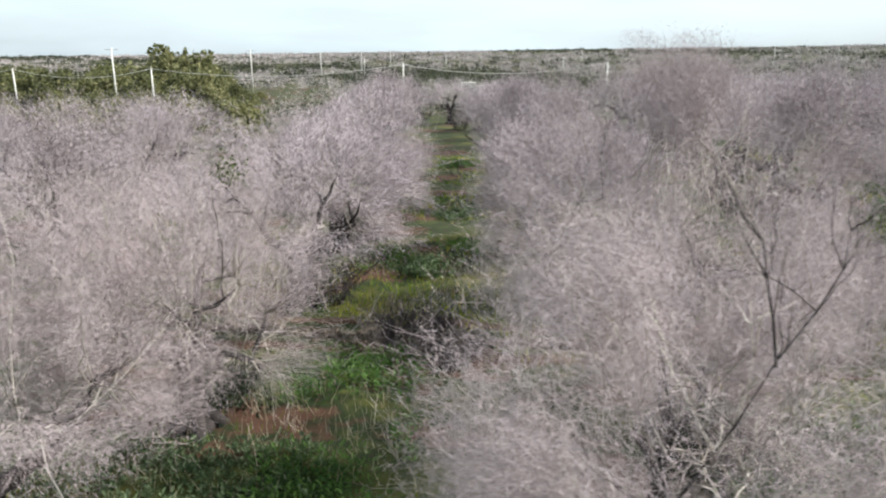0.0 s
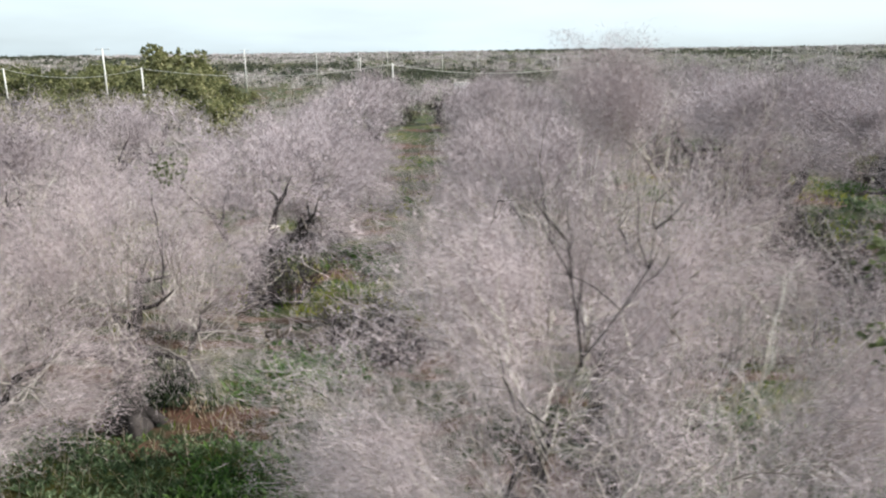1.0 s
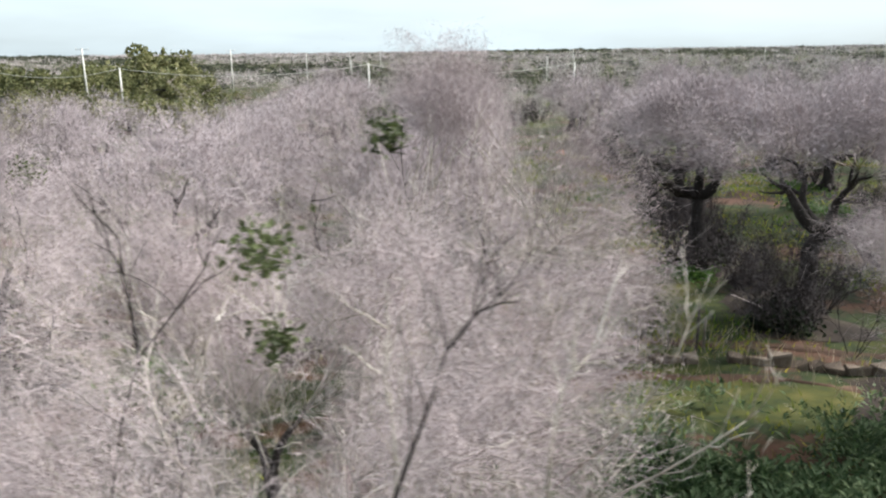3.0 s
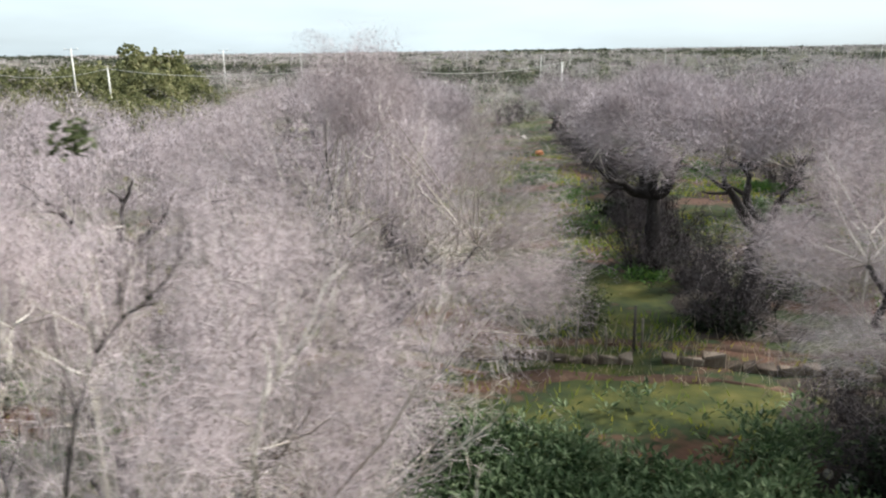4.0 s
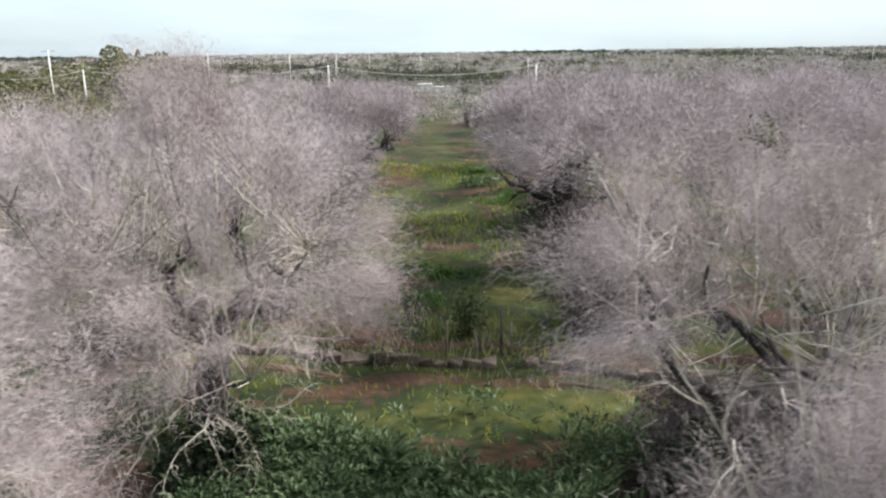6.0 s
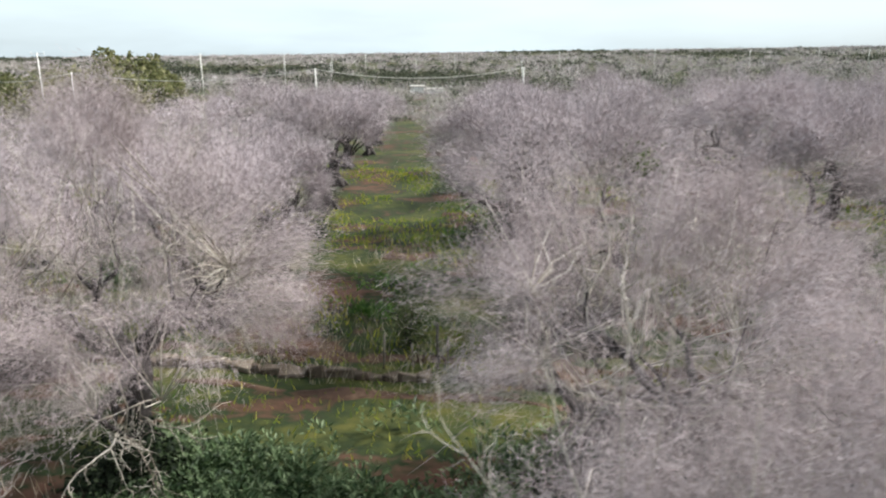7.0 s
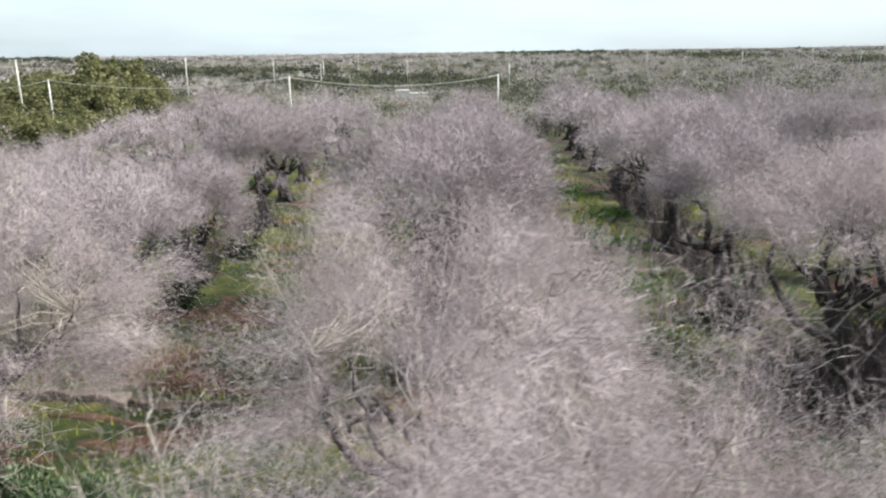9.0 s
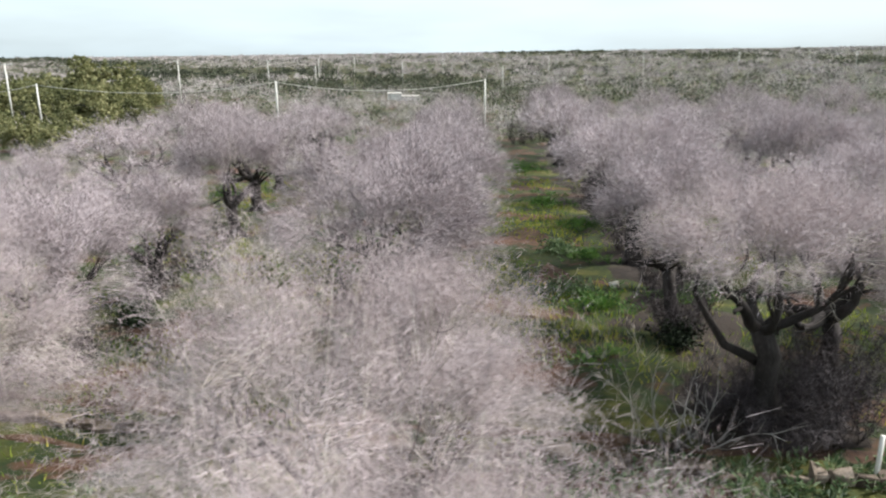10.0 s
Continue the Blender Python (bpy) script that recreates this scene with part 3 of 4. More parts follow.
for seed, x, y, h, rad, fork, low, skirt, fine, knees, tufts in near_trees:
    place(olive_tree(seed, h, rad, fine, knees, 0.0041 if seed == 14 else 0.0033 if y < 6 else 0.008 if seed == 15 else 0.0045, fork, low, tufts, DEAD, {19: 8, 20: 12, 16: 14, 37: 0, 15: 16}.get(seed, 44), skirt, {11: 22, 12: 74, 13: 9, 16: 14, 15: 2}.get(seed, 0), SWEEP.get(seed, ()), {11: 34, 12: 20, 14: 30, 16: 12, 20: 4}.get(seed, 0)), x, y)

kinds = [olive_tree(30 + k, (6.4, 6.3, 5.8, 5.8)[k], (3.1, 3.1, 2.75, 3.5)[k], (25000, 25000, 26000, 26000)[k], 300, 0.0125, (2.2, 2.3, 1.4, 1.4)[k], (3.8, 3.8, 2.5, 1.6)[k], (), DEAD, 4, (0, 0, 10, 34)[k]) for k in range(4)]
for k, ob in enumerate(kinds):
    place(ob, (13.5, 12.75, 3.7, -4.2)[k], (18.9, 24.5, 20.2, 21.0)[k], k * 70)
spots = [(0.6, 79), (31, 80), (22.5, 22.2), (14.3, 31.5), (14.7, 38.5), (3.7, 27.0), (25.6, 18.6), (-4.0, 27.5)]
for k in range(-7, 7):
    x0, y = 13.4 + 9.2 * k - 0.4 * (k == -1), 13.0 + (k * 37 % 10) * 0.5
    while y < 76:
        x = x0 + (0.045 if k >= 0 else 0.01) * (y - 11) + rng.uniform(-0.5, 0.5)
        wide = 0.62 * y + 5
        if -wide < x < 15 + wide and not (x < -11.5 and y > 40 + 0.5 * (x + 11.5) + 6) and all(math.hypot(x - a, y - b) > 5.4 for a, b in spots + [(q[1], q[2]) for q in near_trees] + [(13.4, 18.6), (13.3, 25.2), (3.7, 20.2), (-4.2, 21.0)]):
            spots.append((x, y))
        y += rng.uniform(6.2, 7.6)
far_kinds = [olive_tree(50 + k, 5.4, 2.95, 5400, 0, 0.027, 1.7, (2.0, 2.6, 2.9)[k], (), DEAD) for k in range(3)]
used = [False] * 3
for n, (x, y) in enumerate(spots):
    s = rng.uniform(0.88, 1.12)
    scale = (s, s * rng.uniform(0.92, 1.08), s * rng.uniform(0.88, 1.05))
    m = pose(x, y, lie(x, y), 0, 0, rng.uniform(0, 360)) @ Matrix.Diagonal((*scale, 1))
    if y < 37:
        copy_thing(kinds[n % 2 if x > 8 else 2 if x > 0 else 3], m)
    elif not used[n % 3]:
        used[n % 3] = True
        far_kinds[n % 3].matrix_basis = m
    else:
        k = far_kinds[n % 3]
        c = copy_thing(k, pose(0, 0, 0))
        c.matrix_basis = m


# ---- evergreen trees on the rise to the left, and scrub up to the horizon ----
def evergreen(seed, h, rad, label):
    """A holm oak: short trunk, limbs, a lumpy crown of small leaves with gaps."""
    r = np.random.default_rng(seed)
    root = tagged(new("evergreen_oak"), label, "tree", "evergreen oaks on the rise")
    v, f = tube([[0, 0, -0.3], [0.05, 0, h * 0.2], [0, 0.1, h * 0.42]], [0.34, 0.25, 0.16], 8, 0.08, r)
    child("trunk", mesh_of("trunk", v, f, BARK, True), root)
    lumps = []
    for k in range(18):
        a, u = r.uniform(0, 6.28), math.sqrt(r.random()) * 0.8
        lumps.append([math.cos(a) * u * rad, math.sin(a) * u * rad, h * (0.14 + 0.72 * (1 - u * u) * r.uniform(0.1, 1.0)), rad * r.uniform(0.26, 0.42)])
    for c in lumps[:6]:
        v, f = tube([[0, 0.1, h * 0.4], [c[0] * 0.5, c[1] * 0.5, h * 0.45], c[:3]], [0.12, 0.09, 0.04], 5)
        child("limb", mesh_of("limb", v, f, BARK, True), root)
    pts = []
    for x, y, z, q in lumps:
        d = unit(r.normal(size=(62, 3)))
        pts.append(np.array([x, y, z]) + d * q * r.uniform(0.55, 1.08, (62, 1)) * [1, 1, 0.8])
    v, f = leaves(np.concatenate(pts), 0.54, r, 0.2)
    tagged(child("crown", mesh_of("crown", v, f, OAK_LEAF), root), kind="stuff")
    return root


oaks = [evergreen(70 + k, 7.2, 3.6, "dense green evergreen oak on the rise behind the grove") for k in range(3)]
oak_spots = [(-52, 140, 1.58), (-46, 143, 1.42), (-60, 136, 1.05), (-68, 150, 1.0), (-46, 130, 0.7), (-48, 124, 0.8), (-56, 122, 0.75), (-66, 126, 0.85), (-44, 150, 0.8), (-40, 138, 0.4),
             (-76, 140, 0.95), (-84, 150, 1.0), (-40, 114, 0.35), (-45, 112, 0.6), (-54, 110, 0.6), (-31, 128, 0.25), (-92, 160, 1.0), (-72, 165, 1.0), (-50, 160, 0.85),
             (-57, 130, 1.0), (-63, 118, 0.9), (-74, 128, 1.0), (-50, 117, 0.75), (-51, 100, 0.5), (-60, 106, 0.6), (-43, 98, 0.42), (-36, 104, 0.42)]
for _ in range(70):
    x, y = rng.uniform(-75, -13), rng.uniform(46, 104)
    if x < 3 - y * 0.31 and x > -0.66 * y - 6:
        oak_spots.append((x, y, rng.uniform(0.36, 0.66)))
for _ in range(95):
    y = rng.uniform(100, 172)
    oak_spots.append((rng.uniform(-0.72, -0.255) * y, y, rng.uniform(0.5, 0.95)))
for n, (x, y, k) in enumerate(oak_spots):
    m = pose(x, y, lie(x, y) - 0.1, 0, 0, n * 77) @ Matrix.Diagonal((k * 1.1, k * 1.1, k, 1))
    if n < 3:
        oaks[n].matrix_basis = m
    else:
        copy_thing(oaks[n % 3], pose(0, 0, 0)).matrix_basis = m


def patch(x, y, scale, seed):
    """A smooth value around 0.5 that varies over the country."""
    return 0.5 + 0.25 * (np.sin(x / scale + seed) * np.cos(y / scale * 1.3 + seed * 2) + np.sin((x * 0.6 + y) / scale * 0.7 + seed * 3))


def scrub(name, spots, mat, twiggy, label, category, seed):
    """A stretch of scrub as one mesh: clumps of leaves, or of bare twigs, that grow coarser with distance."""
    r = np.random.default_rng(seed)
    pieces = []
    for x, y, w, h, n in spots:
        d = unit(r.normal(size=(n, 3)) * [1, 1, 0.8])
        d[:, 2] = np.abs(d[:, 2])
        lump = 1 + 0.25 * np.sin(np.arctan2(d[:, 1], d[:, 0]) * 3 + x)
        c = np.array([x, y, lie(x, y)]) + d * [w, w, h] * (r.uniform(0.45, 1.0, n) * lump)[:, None]
        size = max(0.16, y / 700)
        if twiggy:
            t = unit(d * 0.7 + r.normal(size=(n, 3)) * 0.5 + [0, 0, 0.7]) * r.uniform(1.2, 3.0, (n, 1)) * size * 1.5
            pieces.append(spikes(c - t * 0.5, c + t * 0.5, size * 0.42, None, 1))
        else:
            pieces.append(leaves(c, size * 1.7, r, 0.3, 1.6))
    v, f = joined(pieces)
    return tagged(new(name, mesh_of(name, v, f, mat)), label, category, kind="stuff")


r = np.random.default_rng(5)
bands = {"near_green": [], "near_grey": [], "near_dark": [], "mid_green": [], "mid_grey": [], "mid_dark": [], "far_green": [], "far_grey": [], "far_dark": []}
for lo, hi, count, kind, grow in ((77, 135, 680, "near", 1.0), (135, 420, 2500, "mid", 1.5), (420, 3200, 2300, "far", 1.0)):
    for _ in range(count):
        y = lo * (hi / lo) ** r.random() if kind != "near" else r.uniform(lo, hi)
        x = 7 + r.uniform(-1, 1) * (0.64 * y + 16)
        if x < -24 and 104 < y < 165:
            continue
        g = patch(x, y, 9 + y * 0.05, 2.0) + r.normal() * 0.12
        # far off, grey clumps outnumber green ones, partly in place of haze
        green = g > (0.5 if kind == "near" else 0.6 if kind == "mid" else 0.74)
        if kind == "mid" and 150 < y < 330 and patch(x, y, 40, 0.5) > 0.45 and r.random() < 0.6:
            green = False
        w = r.uniform(1.2, 2.6) * (1 if kind != "far" else 1 + y / 420) * (0.9 if kind == "near" else 1.25)
        h = (r.uniform(1.2, 3.2) if green else r.uniform(1.5, 2.9)) * (1 if kind != "far" else 1.0 + y / 2200)
        dark_one = r.random() < (0.3 if green else 0.1) and y < 1400
        if dark_one and kind != "near":
            w, h = w * r.uniform(1.1, 2.1), h * r.uniform(1.0, 1.3)
        bands[kind + ("_dark" if dark_one else "_green" if green else "_grey")].append((x, y, w, h, 70 if kind == "near" else (70 if dark_one else 40) if kind == "mid" else 30))
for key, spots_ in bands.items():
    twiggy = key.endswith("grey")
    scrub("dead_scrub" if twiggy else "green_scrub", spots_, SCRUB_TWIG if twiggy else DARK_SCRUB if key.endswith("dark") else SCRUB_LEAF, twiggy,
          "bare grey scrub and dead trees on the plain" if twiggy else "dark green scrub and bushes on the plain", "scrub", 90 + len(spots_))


# ---- poles, cables and far houses ----
def pole_at(x, y, top, arms, label):
    root = tagged(new("utility_pole"), label, "utility pole", "poles of the two overhead lines")
    root.matrix_basis = pose(x, y, lie(x, y))
    v, f = tube([[0, 0, -0.4], [0, 0, top * 0.5], [0.02, 0, top]], [0.125, 0.11, 0.09], 10)
    child("shaft", mesh_of("shaft", v, f, POLE, True), root)
    for z, w in arms:
        v, f = tube([[-w / 2, 0.13, z], [w / 2, 0.13, z]], [0.045, 0.045], 6)
        arm = child("crossarm", mesh_of("crossarm", v, f, METAL), root)
        for u in (-0.45, 0, 0.45):
            v, f = tube([[u * w, 0.13, z + 0.03], [u * w, 0.13, z + 0.12], [u * w, 0.13, z + 0.22]], [0.03, 0.06, 0.03], 6)
            child("insulator", mesh_of("insulator", v, f, PLASTER), arm)
    return root


power = [(-45.9, 105.6, 7.9), (-39.3, 155.7, 7.9), (-34.5, 214.7, 7.4), (-28.5, 266, 7.6), (-22.0, 318, 7.6)]
for x, y, top in power:
    pole_at(x, y, top + 0.5, ((top + 0.42, 1.9),), "tall pale power pole with a short crossarm")
phone = [(-86.0, 112.0, 6.0), (-58.5, 103.0, 6.0), (-37.6, 97.6, 5.9), (-4.7, 89.0, 6.1), (20.2, 93.4, 5.9), (52, 98, 5.8)]
for x, y, top in phone[:-1]:
    pole_at(x, y, top, (), "short pale wooden telephone pole beside the scrub")
for x, y, top in ((-60, 182, 7.0), (-24, 232, 6.0), (15, 300, 7.0), (1, 262, 6.5), (63, 345, 7.5), (102, 330, 7.5), (140, 322, 7.5), (205, 395, 7.5), (178, 300, 7.0), (30, 190, 6)):
    pole_at(x, y, top, (), "thin pale pole standing far off in the scrub")


def cable(a, b, sag, label):
    p = [np.array(a) + (np.array(b) - a) * u - np.array([0, 0, sag * 4 * u * (1 - u)]) for u in np.linspace(0, 1, 17)]
    v, f = tube(p, [0.035] * 17, 5)
    tagged(new("overhead_cable", mesh_of("overhead_cable", v, f, CABLE, True)), label, "cable", "spans of the overhead lines")


for (x1, y1, z1), (x2, y2, z2) in zip(phone, phone[1:-1]):
    cable((x1, y1, z1 - 0.1), (x2, y2, z2 - 0.1), 1.15, "sagging pale telephone cable between two poles")


def box_mesh(sx, sy, sz, bevel=0.02, jitter=0.0, r=None):
    bm = bmesh.new()
    bmesh.ops.create_cube(bm, size=1)
    for v in bm.verts:
        v.co = (v.co.x * sx, v.co.y * sy, (v.co.z + 0.5) * sz)
        if jitter:
            v.co += Vector(r.normal(size=3) * jitter)
    if bevel:
        bmesh.ops.bevel(bm, geom=bm.edges[:], offset=bevel, segments=1, affect="EDGES")
    return bm


def farm_house(x, y, turn, w, d, h, label):
    root = tagged(new("farm_house"), label, "house")
    root.matrix_basis = pose(x, y, lie(x, y) - 0.1, 0, 0, turn)
    part("wall", box_mesh(w, d, h, 0.04), PLASTER, root)
    ob = part("roof", box_mesh(w + 0.4, d + 0.4, 0.22, 0.04), ROOF, root, "flat pale roof with a small overhang")
    ob.location.z = h + 0.004
    for k in range(2 if h > 2 else 0):
        ob = part("window", box_mesh(0.9, 0.08, 1.0, 0.01), OPENING, root)
        ob.location = (-w / 4 + k * w / 2, -d / 2 - 0.01, h * 0.4)
    ob = part("door", box_mesh(0.95, 0.08, h * 0.8, 0.01), OPENING, root)
    ob.location = (0, -d / 2 - 0.01, 0.05)


farm_house(8.4, 153, 188, 3.4, 2.4, 0.75, "low white farm shed beside the small house")
farm_house(5.0, 154, 188, 2.6, 3.0, 1.35, "small white flat-roofed farm house among the scrub")
farm_house(168, 252, -10, 8.0, 6.0, 3.6, "white flat-roofed farm house among distant scrub")

# ---- low wall, posts and what lies along it ----
wall = tagged(new("wall_low"), "low broken wall of brown limestone blocks sunk in soil", "wall", kind="structure")
blocks = []
for k in range(8):
    bm = box_mesh(1.0, 0.34, 0.2, 0.03, 0.045, rng)
    me = bpy.data.meshes.new("stone")
    bm.to_mesh(me)
    bm.free()
    me.materials.append(STONE)
    blocks.append(me)
x = -14.0
while x < 36:
    w = rng.uniform(0.2, 0.75)
    if rng.random() > 0.05:
        st_ = new("stone", blocks[rng.integers(0, 8)])
        st_.parent = wall
        c = x + w / 2
        st_.matrix_basis = pose(c, wall_y(c) + rng.normal() * 0.018, lie(c, wall_y(c)) - 0.13 + rng.normal() * 0.03, rng.normal() * 4, rng.normal() * 2, math.degrees(math.atan(-0.17)) + rng.normal() * 2.5) @ Matrix.Diagonal((w - 0.01, 0.8 + rng.normal() * 0.12, rng.uniform(1.25, 1.75), 1))
    x += w


def fence_post(x, y, h, rad, mat, label, lean=0.0):
    v, f = tube([[0, 0, -0.3], [lean * 0.5, 0, h * 0.5], [lean, 0.01, h]], [rad, rad * 0.97, rad * 0.9], 8, 0.04, rng)
    ob = tagged(new("fence_post", mesh_of("fence_post", v, f, mat, True)), label, "post", "posts along the low wall")
    ob.matrix_basis = pose(x, y, lie(x, y))


fence_post(10.1, wall_y(10.1) + 0.55, 1.15, 0.035, POST, "dark thin fence post behind the low wall")
fence_post(8.75, wall_y(8.7) + 0.6, 0.95, 0.028, POLE_GREY, "weathered brown fence post behind the low wall", 0.05)
fence_post(9.5, wall_y(9.5) + 0.7, 0.6, 0.028, POLE_GREY, "weathered brown fence post behind the low wall", -0.04)
fence_post(10.35, wall_y(10.3) + 0.8, 0.75, 0.028, POLE_GREY, "weathered brown fence post behind the low wall")
fence_post(24.1, wall_y(24.1) + 0.15, 1.1, 0.05, POLE, "pale concrete fence post at the low wall", 0.03)
fence_post(-1.2, wall_y(-1.2) + 0.4, 0.9, 0.035, POLE_GREY, "weathered brown fence post behind the low wall")


def bush(x, y, w, h, count, leaf, mat, label, seed, name="bush"):
    """A bush: thin stems from the root and a loose body of leaves."""
    r = np.random.default_rng(seed)
    root = tagged(new(name), label, "bush")
    root.matrix_basis = pose(x, y, lie(x, y) - 0.03)
    n = 14
    tips = unit(r.normal(size=(n, 3)) * [1, 1, 0.3] + [0, 0, 0.9]) * [w, w, h] * 0.9
    v, f = joined([tube([[0, 0, 0], t * 0.5 + r.normal(size=3) * 0.05, t], [0.018, 0.012, 0.004], 4) for t in tips])
    tagged(child("branchwork", mesh_of("branchwork", v, f, BARK), root), kind="stuff")
    k = r.integers(0, n, count)
    c = tips[k] * r.uniform(0.25, 1.02, (count, 1)) + r.normal(size=(count, 3)) * [w * 0.2, w * 0.2, h * 0.13]
    c[:, 2] = np.abs(c[:, 2])
    v, f = leaves(c, leaf, r, 0.4)
    tagged(child("foliage", mesh_of("foliage", v, f, mat), root), kind="stuff")
    return root


bush(9.35, 18.2, 0.55, 1.55, 1300, 0.075, LEAF, "young green sapling with small leaves behind the wall", 1, "sapling")
# bushes fill the dark hollows under the crowns, with shade in their leaf colour
dark = "dark green bush that deepens the shade under an olive tree"
bush(13.2, 9.9, 1.4, 1.6, 5200, 0.1, SHADED_LEAF, dark, 2)
bush(4.8, 11.5, 1.1, 1.5, 3600, 0.1, SHADED_LEAF, dark, 3)
bush(13.3, 24.6, 1.2, 1.1, 1600, 0.12, SHADED_LEAF, dark, 6)
bush(12.9, 18.4, 1.0, 0.9, 1400, 0.12, SHADED_LEAF, dark, 7)
bush(-5.0, 14.6, 1.2, 1.2, 2600, 0.1, SHADED_LEAF, dark, 8)
bush(13.2, 32.5, 1.1, 0.9, 1000, 0.13, SHADED_LEAF, dark, 9)
bush(22.4, 21.6, 1.0, 0.8, 1000, 0.12, SHADED_LEAF, dark, 10)
bush(10.8, 41.0, 1.3, 0.6, 900, 0.13, WEED, "low bright green bush in the grassy lane", 11)
bush(19.6, 27.0, 1.2, 0.6, 900, 0.12, WEED, "low bright green bush in the grassy lane", 12)
bush(20.1, 33.0, 1.1, 0.6, 900, 0.12, WEED, "low bright green bush in the grassy lane", 13)
bush(-0.7, 24.0, 1.3, 0.7, 1300, 0.11, WEED, "low bright green bush in the grassy lane", 14)
bush(0.6, 33.0, 1.2, 0.7, 900, 0.12, WEED, "low bright green bush in the grassy lane", 15)
bush(4.3, 24.0, 0.9, 0.9, 1000, 0.12, SHADED_LEAF, dark, 16)
bush(4.5, 31.0, 1.0, 0.9, 900, 0.12, SHADED_LEAF, dark, 17)


def thicket(x, y, w, h, seed):
    """Dark leafless suckers that crowd round the foot of a tree and fill its shade: stems, and fine twigs along them.
    """
    r = np.random.default_rng(seed)
    root = tagged(new("sucker_thicket"), "dark leafless thicket of suckers filling the shade round an olive tree", "shrub", "thickets under the olive trees")
    root.matrix_basis = pose(x, y, lie(x, y) - 0.03)
    stems = [bent_path([math.cos(a) * w * 0.35, math.sin(a) * w * 0.35, 0], [math.cos(a) * w * 0.5, math.sin(a) * w * 0.5, h * r.uniform(0.6, 1.0)], h * r.uniform(0.7, 1.1), r, 7, 0.18, 0.05) for a in r.uniform(0, 6.283, 22)]
    v, f = joined([tube(p, np.linspace(0.018, 0.005, len(p)), 4) for p in stems])
    tagged(child("stemwork", mesh_of("stemwork", v, f, BARK, True), root), kind="stuff")
    n = 2600
    k, j, u = r.integers(0, 22, n), r.integers(1, 7, n), r.random((n, 1))
    p = np.array(stems)
    c = p[k, j] * (1 - u) + p[k, j + 1] * u + r.normal(size=(n, 3)) * 0.13
    d = unit(r.normal(size=(n, 3)) * 0.8 + [0, 0, 0.4])
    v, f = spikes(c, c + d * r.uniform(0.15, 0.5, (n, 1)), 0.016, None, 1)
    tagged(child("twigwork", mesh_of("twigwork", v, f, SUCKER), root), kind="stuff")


# suckers added along the rows to deepen the shade under the crowns
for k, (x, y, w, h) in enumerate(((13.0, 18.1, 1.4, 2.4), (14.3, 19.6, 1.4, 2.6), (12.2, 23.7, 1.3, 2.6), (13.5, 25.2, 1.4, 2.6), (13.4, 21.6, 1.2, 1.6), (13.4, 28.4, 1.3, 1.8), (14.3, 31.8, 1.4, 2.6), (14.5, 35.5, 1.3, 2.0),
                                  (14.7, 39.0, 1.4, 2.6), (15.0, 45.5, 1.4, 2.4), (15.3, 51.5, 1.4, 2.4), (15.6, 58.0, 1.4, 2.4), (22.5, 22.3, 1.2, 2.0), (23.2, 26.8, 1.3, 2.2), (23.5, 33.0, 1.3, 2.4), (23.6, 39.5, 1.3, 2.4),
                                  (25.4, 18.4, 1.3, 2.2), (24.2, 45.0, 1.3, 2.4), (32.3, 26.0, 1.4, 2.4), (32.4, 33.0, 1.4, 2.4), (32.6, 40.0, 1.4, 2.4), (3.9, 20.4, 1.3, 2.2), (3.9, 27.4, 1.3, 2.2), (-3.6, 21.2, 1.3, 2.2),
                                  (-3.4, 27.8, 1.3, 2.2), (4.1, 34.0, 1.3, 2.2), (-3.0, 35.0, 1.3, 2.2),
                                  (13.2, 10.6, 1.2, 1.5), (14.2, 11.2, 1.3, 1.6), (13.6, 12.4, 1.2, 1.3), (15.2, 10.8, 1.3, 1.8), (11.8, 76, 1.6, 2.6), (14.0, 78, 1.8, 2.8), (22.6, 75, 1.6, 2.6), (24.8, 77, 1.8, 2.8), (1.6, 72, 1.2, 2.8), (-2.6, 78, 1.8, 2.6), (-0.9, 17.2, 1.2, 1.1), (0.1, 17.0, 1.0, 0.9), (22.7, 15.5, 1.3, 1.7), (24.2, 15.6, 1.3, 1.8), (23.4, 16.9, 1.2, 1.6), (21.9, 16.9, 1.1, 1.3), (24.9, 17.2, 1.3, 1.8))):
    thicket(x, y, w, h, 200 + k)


def bare_shrub(x, y, h, w, stems_n, seed, mat, label, tilt=0.9, name="bare_shrub", thick=0.012, forks=3):
    """A leafless shrub: each stem is bent and forks into thinner ends."""
    r = np.random.default_rng(seed)
    root = tagged(new(name), label, "shrub")
    root.matrix_basis = pose(x, y, lie(x, y) - 0.02)
    for k in range(stems_n):
        a = k * 2.4 + r.uniform(-0.4, 0.4)
        d = [math.cos(a) * w, math.sin(a) * w, tilt * r.uniform(0.5, 1.3)]
        p = bent_path([math.cos(a) * 0.12, math.sin(a) * 0.12, 0], d, h * r.uniform(0.6, 1.1), r, 7, 0.2, 0.06)
        pieces = [tube(p, np.linspace(thick, thick * 0.3, len(p)), 5)]
        for j in range(1, 7):
            for _ in range(forks):
                q = bent_path(p[j], unit(p[j] - p[j - 1]) + r.normal(size=3) * 0.6, h * r.uniform(0.08, 0.24), r, 4, 0.22, 0.1)
                pieces.append(tube(q, np.linspace(thick * 0.55, thick * 0.2, len(q)), 3))
        v, f = joined(pieces)
        child("stem", mesh_of("stem", v, f, mat, True), root)
    return root


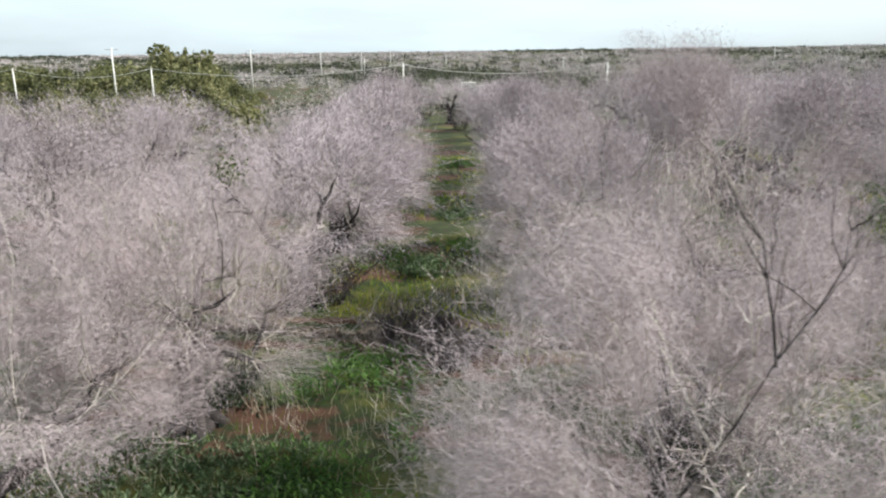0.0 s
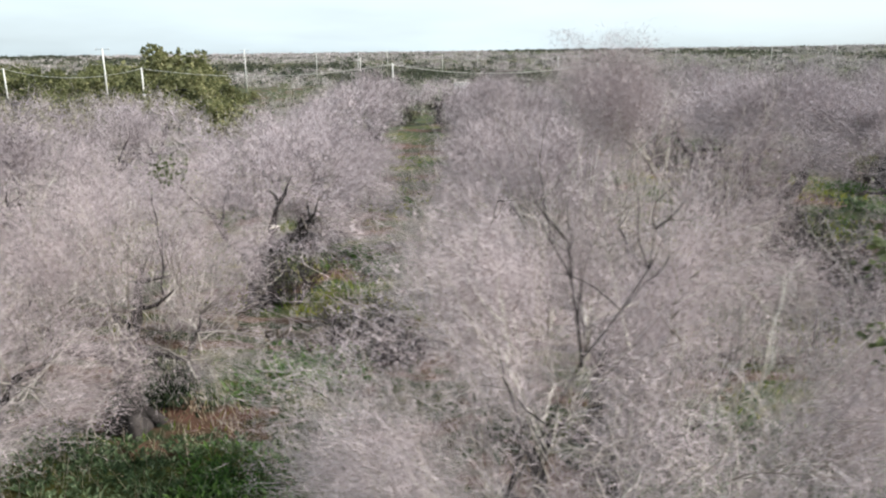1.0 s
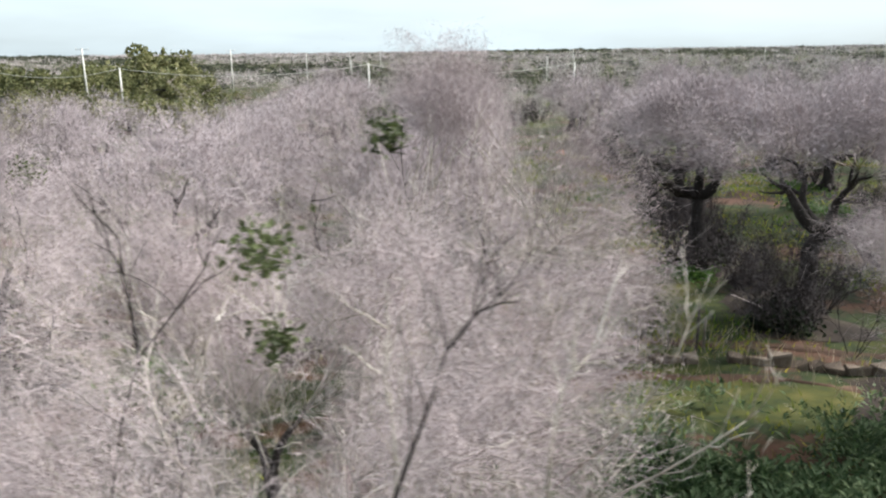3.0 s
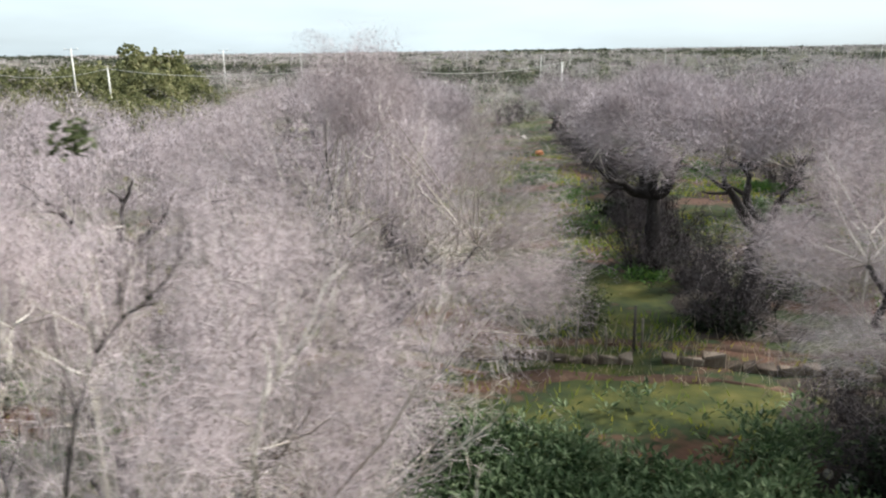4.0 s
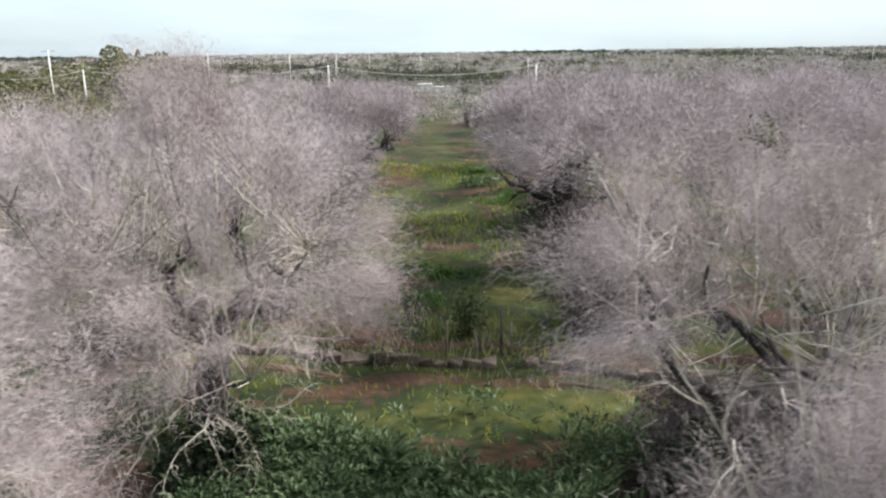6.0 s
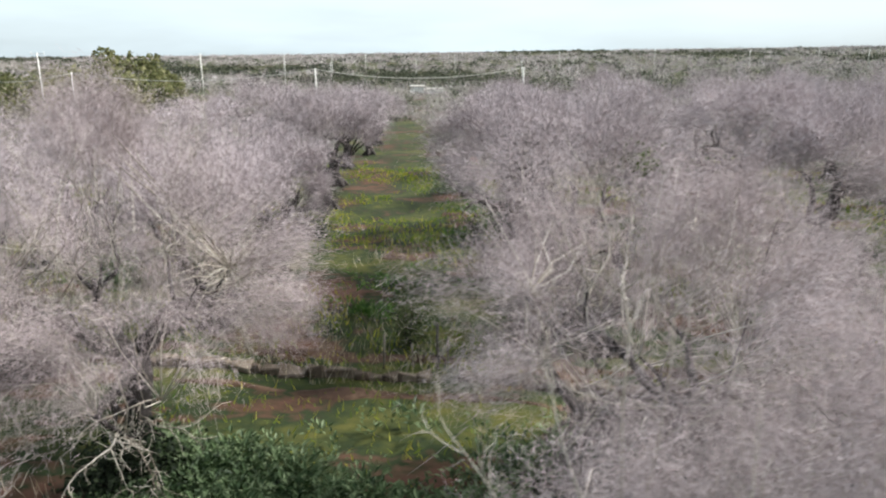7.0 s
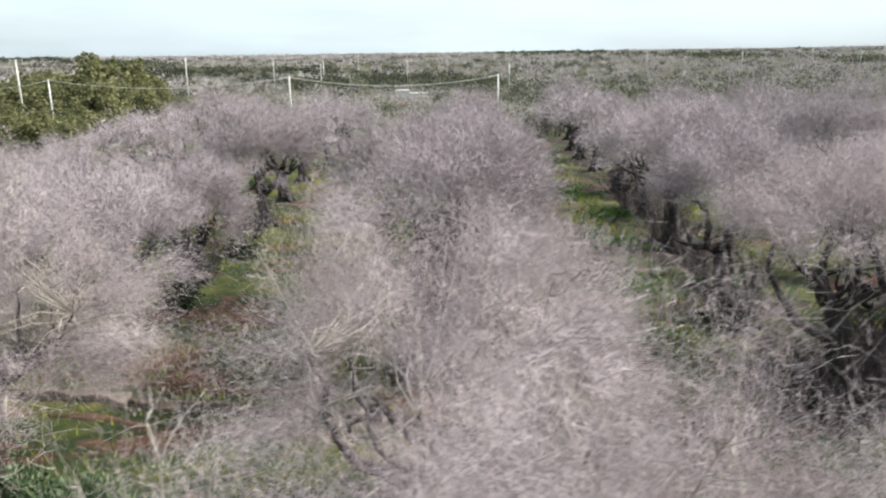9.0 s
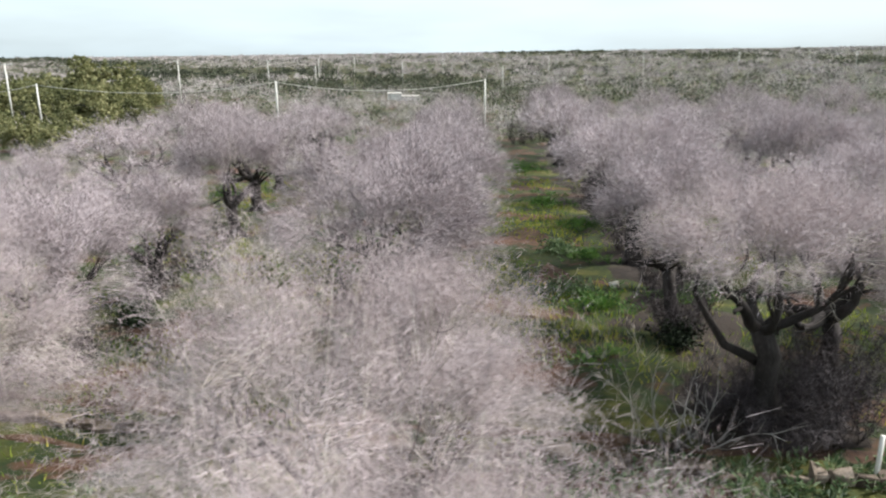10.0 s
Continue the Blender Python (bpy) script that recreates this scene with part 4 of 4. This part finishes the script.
bare_shrub(20.2, 15.3, 2.6, 0.42, 7, 21, BLEACHED, "leafless shrub with pale upright shoots by the wall", thick=0.02, forks=1)
bare_shrub(20.9, 15.5, 2.4, 0.8, 6, 22, BLEACHED, "leafless shrub with pale bent branches by the wall", 0.6, thick=0.022, forks=2)
bare_shrub(20.0, 15.0, 1.5, 0.8, 14, 25, BARK, "dark tangle of dry brushwood beside the wall", 0.5, "brushwood")
bare_shrub(19.4, 15.4, 3.4, 0.15, 2, 27, SHOOT, "two tall pale shoots standing behind the wall", 1.2)
for k in range(16):
    row = k % 2
    y = 16.5 + (k // 2) * 3.6 + rng.uniform(-1.2, 1.2)
    bare_shrub((13.5, 22.9)[row] + 0.03 * (y - 11) + rng.uniform(-0.7, 0.7), y + row * 1.5, rng.uniform(1.6, 2.6), 0.5, 4, 170 + k, BARK, "dark leafless suckers round the foot of an olive tree", 0.9, "sucker_shrub")
bare_shrub(-1.3, 17.0, 1.9, 1.0, 30, 26, POLE_GREY, "brown brushwood heap of dry bent branches near the wall", 0.45, "brushwood")
bare_shrub(0.9, 44.0, 2.2, 1.0, 12, 23, BARK, "dark brushwood heap of dry bent branches", 0.35, "brushwood")
bare_shrub(1.5, 20.3, 2.6, 0.45, 16, 24, SHOOT, "leafless shrub with pale upright shoots in the lane")


def rock(x, y, size, mat, label, seed, name="rock"):
    bm = bmesh.new()
    bmesh.ops.create_icosphere(bm, subdivisions=2, radius=1)
    r = np.random.default_rng(seed)
    for v in bm.verts:
        v.co *= 1 + 0.45 * noise.noise(v.co * 1.3 + Vector((seed * 3.7, 0, 0))) + r.normal() * 0.06
        v.co = (v.co.x * size[0], v.co.y * size[1], v.co.z * size[2])
    ob = part(name, bm, mat)
    ob.matrix_basis = pose(x, y, lie(x, y) + size[2] * 0.55, 0, 0, seed * 50)
    return tagged(ob, label, "rock" if name == "rock" else "litter")


rock(12.3, 10.95, (0.2, 0.15, 0.13), WHITE_STONE, "white limestone boulder lying in the weeds", 1)
rock(12.1, 11.25, (0.1, 0.08, 0.1), WHITE_STONE, "white limestone boulder lying in the weeds", 2)
rock(11.55, 42.6, (0.36, 0.25, 0.14), WHITE_STONE, "white limestone boulder lying in the grassy lane", 3)
rock(12.3, 63, (0.3, 0.25, 0.2), WHITE_STONE, "white limestone boulder lying in the grassy lane", 4)
rock(12.4, 53, (0.35, 0.3, 0.22), ORANGE, "faded orange plastic litter lying in the lane", 5, "plastic_litter")
rock(21.6, 27.4, (0.22, 0.2, 0.13), WHITE_STONE, "white limestone boulder lying in the grassy lane", 6)
rock(24.9, 30, (0.3, 0.2, 0.08), WHITE_STONE, "white limestone boulder lying in the grassy lane", 7)
rock(-1.3, wall_y(-1.3) - 0.5, (0.12, 0.1, 0.08), WHITE_STONE, "small white stone in front of the wall", 8)
rock(13.9, 29.6, (0.35, 0.3, 0.18), STONE, "grey limestone boulder under an olive tree", 9)


# ---- weeds and grass ----
def weeds(name, spots_, size, mat, label, seed, tall=0.0):
    """Rosettes of broad pointed leaves, as one stretch of plants."""
    r = np.random.default_rng(seed)
    pieces = []
    for x, y, k in spots_:
        n = 13
        a = r.uniform(0, 6.283, n)
        d = unit(np.stack([np.cos(a), np.sin(a), r.uniform(0.35, 1.6, n)], 1))
        c = np.array([x, y, lie(x, y) + 0.02 + r.uniform(0, tall)]) + d * r.uniform(0.0, 0.34, (n, 1)) * k
        L = size * k * r.uniform(0.6, 1.2, (n, 1))
        s = unit(np.cross(d, [0, 0, 1.0]))
        up = np.cross(s, d)
        w = L * 0.19
        v = np.stack([c, c + d * L * 0.45 + s * w + up * w * 0.4, c + d * L * 0.95 - up * L * 0.12, c + d * L * 0.45 - s * w + up * w * 0.4], 1)
        f = np.array([[0, 1, 2], [0, 2, 3]])
        pieces.append((v.reshape(-1, 3), [(np.arange(n)[:, None, None] * 4 + f).reshape(-1, 3)]))
    v, f = joined(pieces)
    return tagged(new(name, mesh_of(name, v, f, mat)), label, "weeds", kind="stuff")


r = np.random.default_rng(3)
w_spots = []
for _ in range(4600):
    x, y = r.uniform(4.5, 12.6), r.uniform(8.2, 13.8)
    if patch(x, y, 0.9, 1.0) + 0.35 * (11.6 - y) / 3 > 0.44 + r.normal() * 0.14:
        w_spots.append((x, y, r.uniform(0.6, 1.25)))
w_spots = [q for q in w_spots if math.hypot(q[0] - 12.2, q[1] - 10.7) > 0.75]
weeds("weed_bed", w_spots, 0.17, WEED, "dense bed of leafy green weeds on the ground", 1, 0.32)
w_spots = []
for _ in range(900):
    x, y = r.uniform(-3.4, -0.6), r.uniform(9.5, 17.0)
    if patch(x, y, 0.8, 2.2) > 0.49 + r.normal() * 0.1:
        w_spots.append((x, y, r.uniform(0.5, 1.1)))
weeds("weed_bed", w_spots, 0.15, LUSH, "lush bright green weeds on the ground", 2)
w_spots = [(r.uniform(16.5, 30), r.uniform(9, 14.5), r.uniform(0.4, 0.8)) for _ in range(700)]
weeds("weed_bed", w_spots, 0.3, WEED, "low green weeds beside the wall", 3)
w_spots = [(r.uniform(-9.5, -2.2), r.uniform(8.4, 12.6), r.uniform(0.4, 0.9)) for _ in range(1100)]
weeds("weed_bed", w_spots, 0.17, WEED, "low greyish green weeds under the olive trees", 5)

w_spots = []
for x0, y0, rx, ry in ((12.0, 37, 1.3, 2.2), (11.3, 30, 1.3, 1.7), (9.0, 24, 1.6, 1.2), (12.2, 22.8, 1.0, 0.9), (8.0, 20.6, 1.4, 0.8), (11.0, 45, 1.6, 1.6), (-1.7, 26, 1.7, 1.7), (0.9, 27, 1.0, 1.5), (-1.0, 36, 1.3, 1.3), (0.8, 48, 1.6, 1.6),
                       (22.3, 38, 1.5, 1.6), (21.6, 32, 1.4, 1.6), (20.6, 25.5, 1.6, 1.6), (21.5, 45, 1.6, 2.2), (21.0, 58, 2, 3), (20.2, 20.4, 1.6, 0.8), (23.6, 26, 1.4, 1.2)):
    for _ in range(int(60 * rx * ry)):
        a, u = r.uniform(0, 6.283), abs(r.normal()) * 0.62
        if patch(x0 + math.cos(a) * u * rx, y0 + math.sin(a) * u * ry, 0.45, x0) > 0.42:
            w_spots.append((x0 + math.cos(a) * u * rx, y0 + math.sin(a) * u * ry, r.uniform(0.5, 1.1)))
weeds("weed_bed", w_spots, 0.2, LUSH, "lush bright green weeds in the grassy lanes", 4)
g_n = 84000
g_x, g_y = r.uniform(-14, 34, g_n), np.where(r.random(g_n) < 0.22, r.uniform(-7, 9, g_n), 9 + 44 * r.random(g_n) ** 1.4)
keep = patch(g_x, g_y, 1.7, 4.0) + 0.3 * (patch(g_x, g_y, 0.5, 6.0) - 0.5) > 0.46 + r.normal(size=g_n) * 0.06
keep &= (np.abs(g_y - wall_y(g_x)) > 0.25) & ((g_y > wall_y(g_x)) | (r.random(g_n) < 0.3))
for x, w in ((13.6, 1.5), (23.0, 2.2), (32.4, 2.6)):
    keep &= (np.abs(g_x - x - 0.045 * (g_y - 14)) > w) | (r.random(g_n) < 0.25)
g_x, g_y = g_x[keep], g_y[keep]
g_s = np.stack([g_x, g_y, lie(g_x, g_y) - 0.01], 1)
g_d = unit(r.normal(size=g_s.shape) * [0.5, 0.5, 0.1] + [0, 0, 1])
v, f = spikes(g_s, g_s + g_d * r.uniform(0.1, 0.34, (len(g_s), 1)), 0.014 + 0.001 * np.maximum(g_y, 4), None, 1)
tagged(new("grass", mesh_of("grass", v, f, GRASS)), "green and yellowing grass in the lanes", "grass", kind="stuff")
d_n = 16000
d_x, d_y = r.uniform(-10, 30, d_n), r.uniform(9, 30, d_n)
keep = (patch(d_x, d_y, 1.3, 9.0) > 0.58) | ((d_x < -2.5) & (d_y < 13)) | ((np.abs(d_y - wall_y(d_x) - 0.1) < 0.6) & (patch(d_x, d_y, 0.8, 3.0) > 0.4))
d_s = np.stack([d_x[keep], d_y[keep], lie(d_x[keep], d_y[keep]) - 0.01], 1)
v, f = spikes(d_s, d_s + unit(r.normal(size=d_s.shape) * [0.4, 0.4, 0.1] + [0, 0, 1]) * r.uniform(0.2, 0.6, (len(d_s), 1)), 0.014)
tagged(new("dry_grass", mesh_of("dry_grass", v, f, DRY)), "dry straw-coloured stalks beside the wall", "grass", kind="stuff")
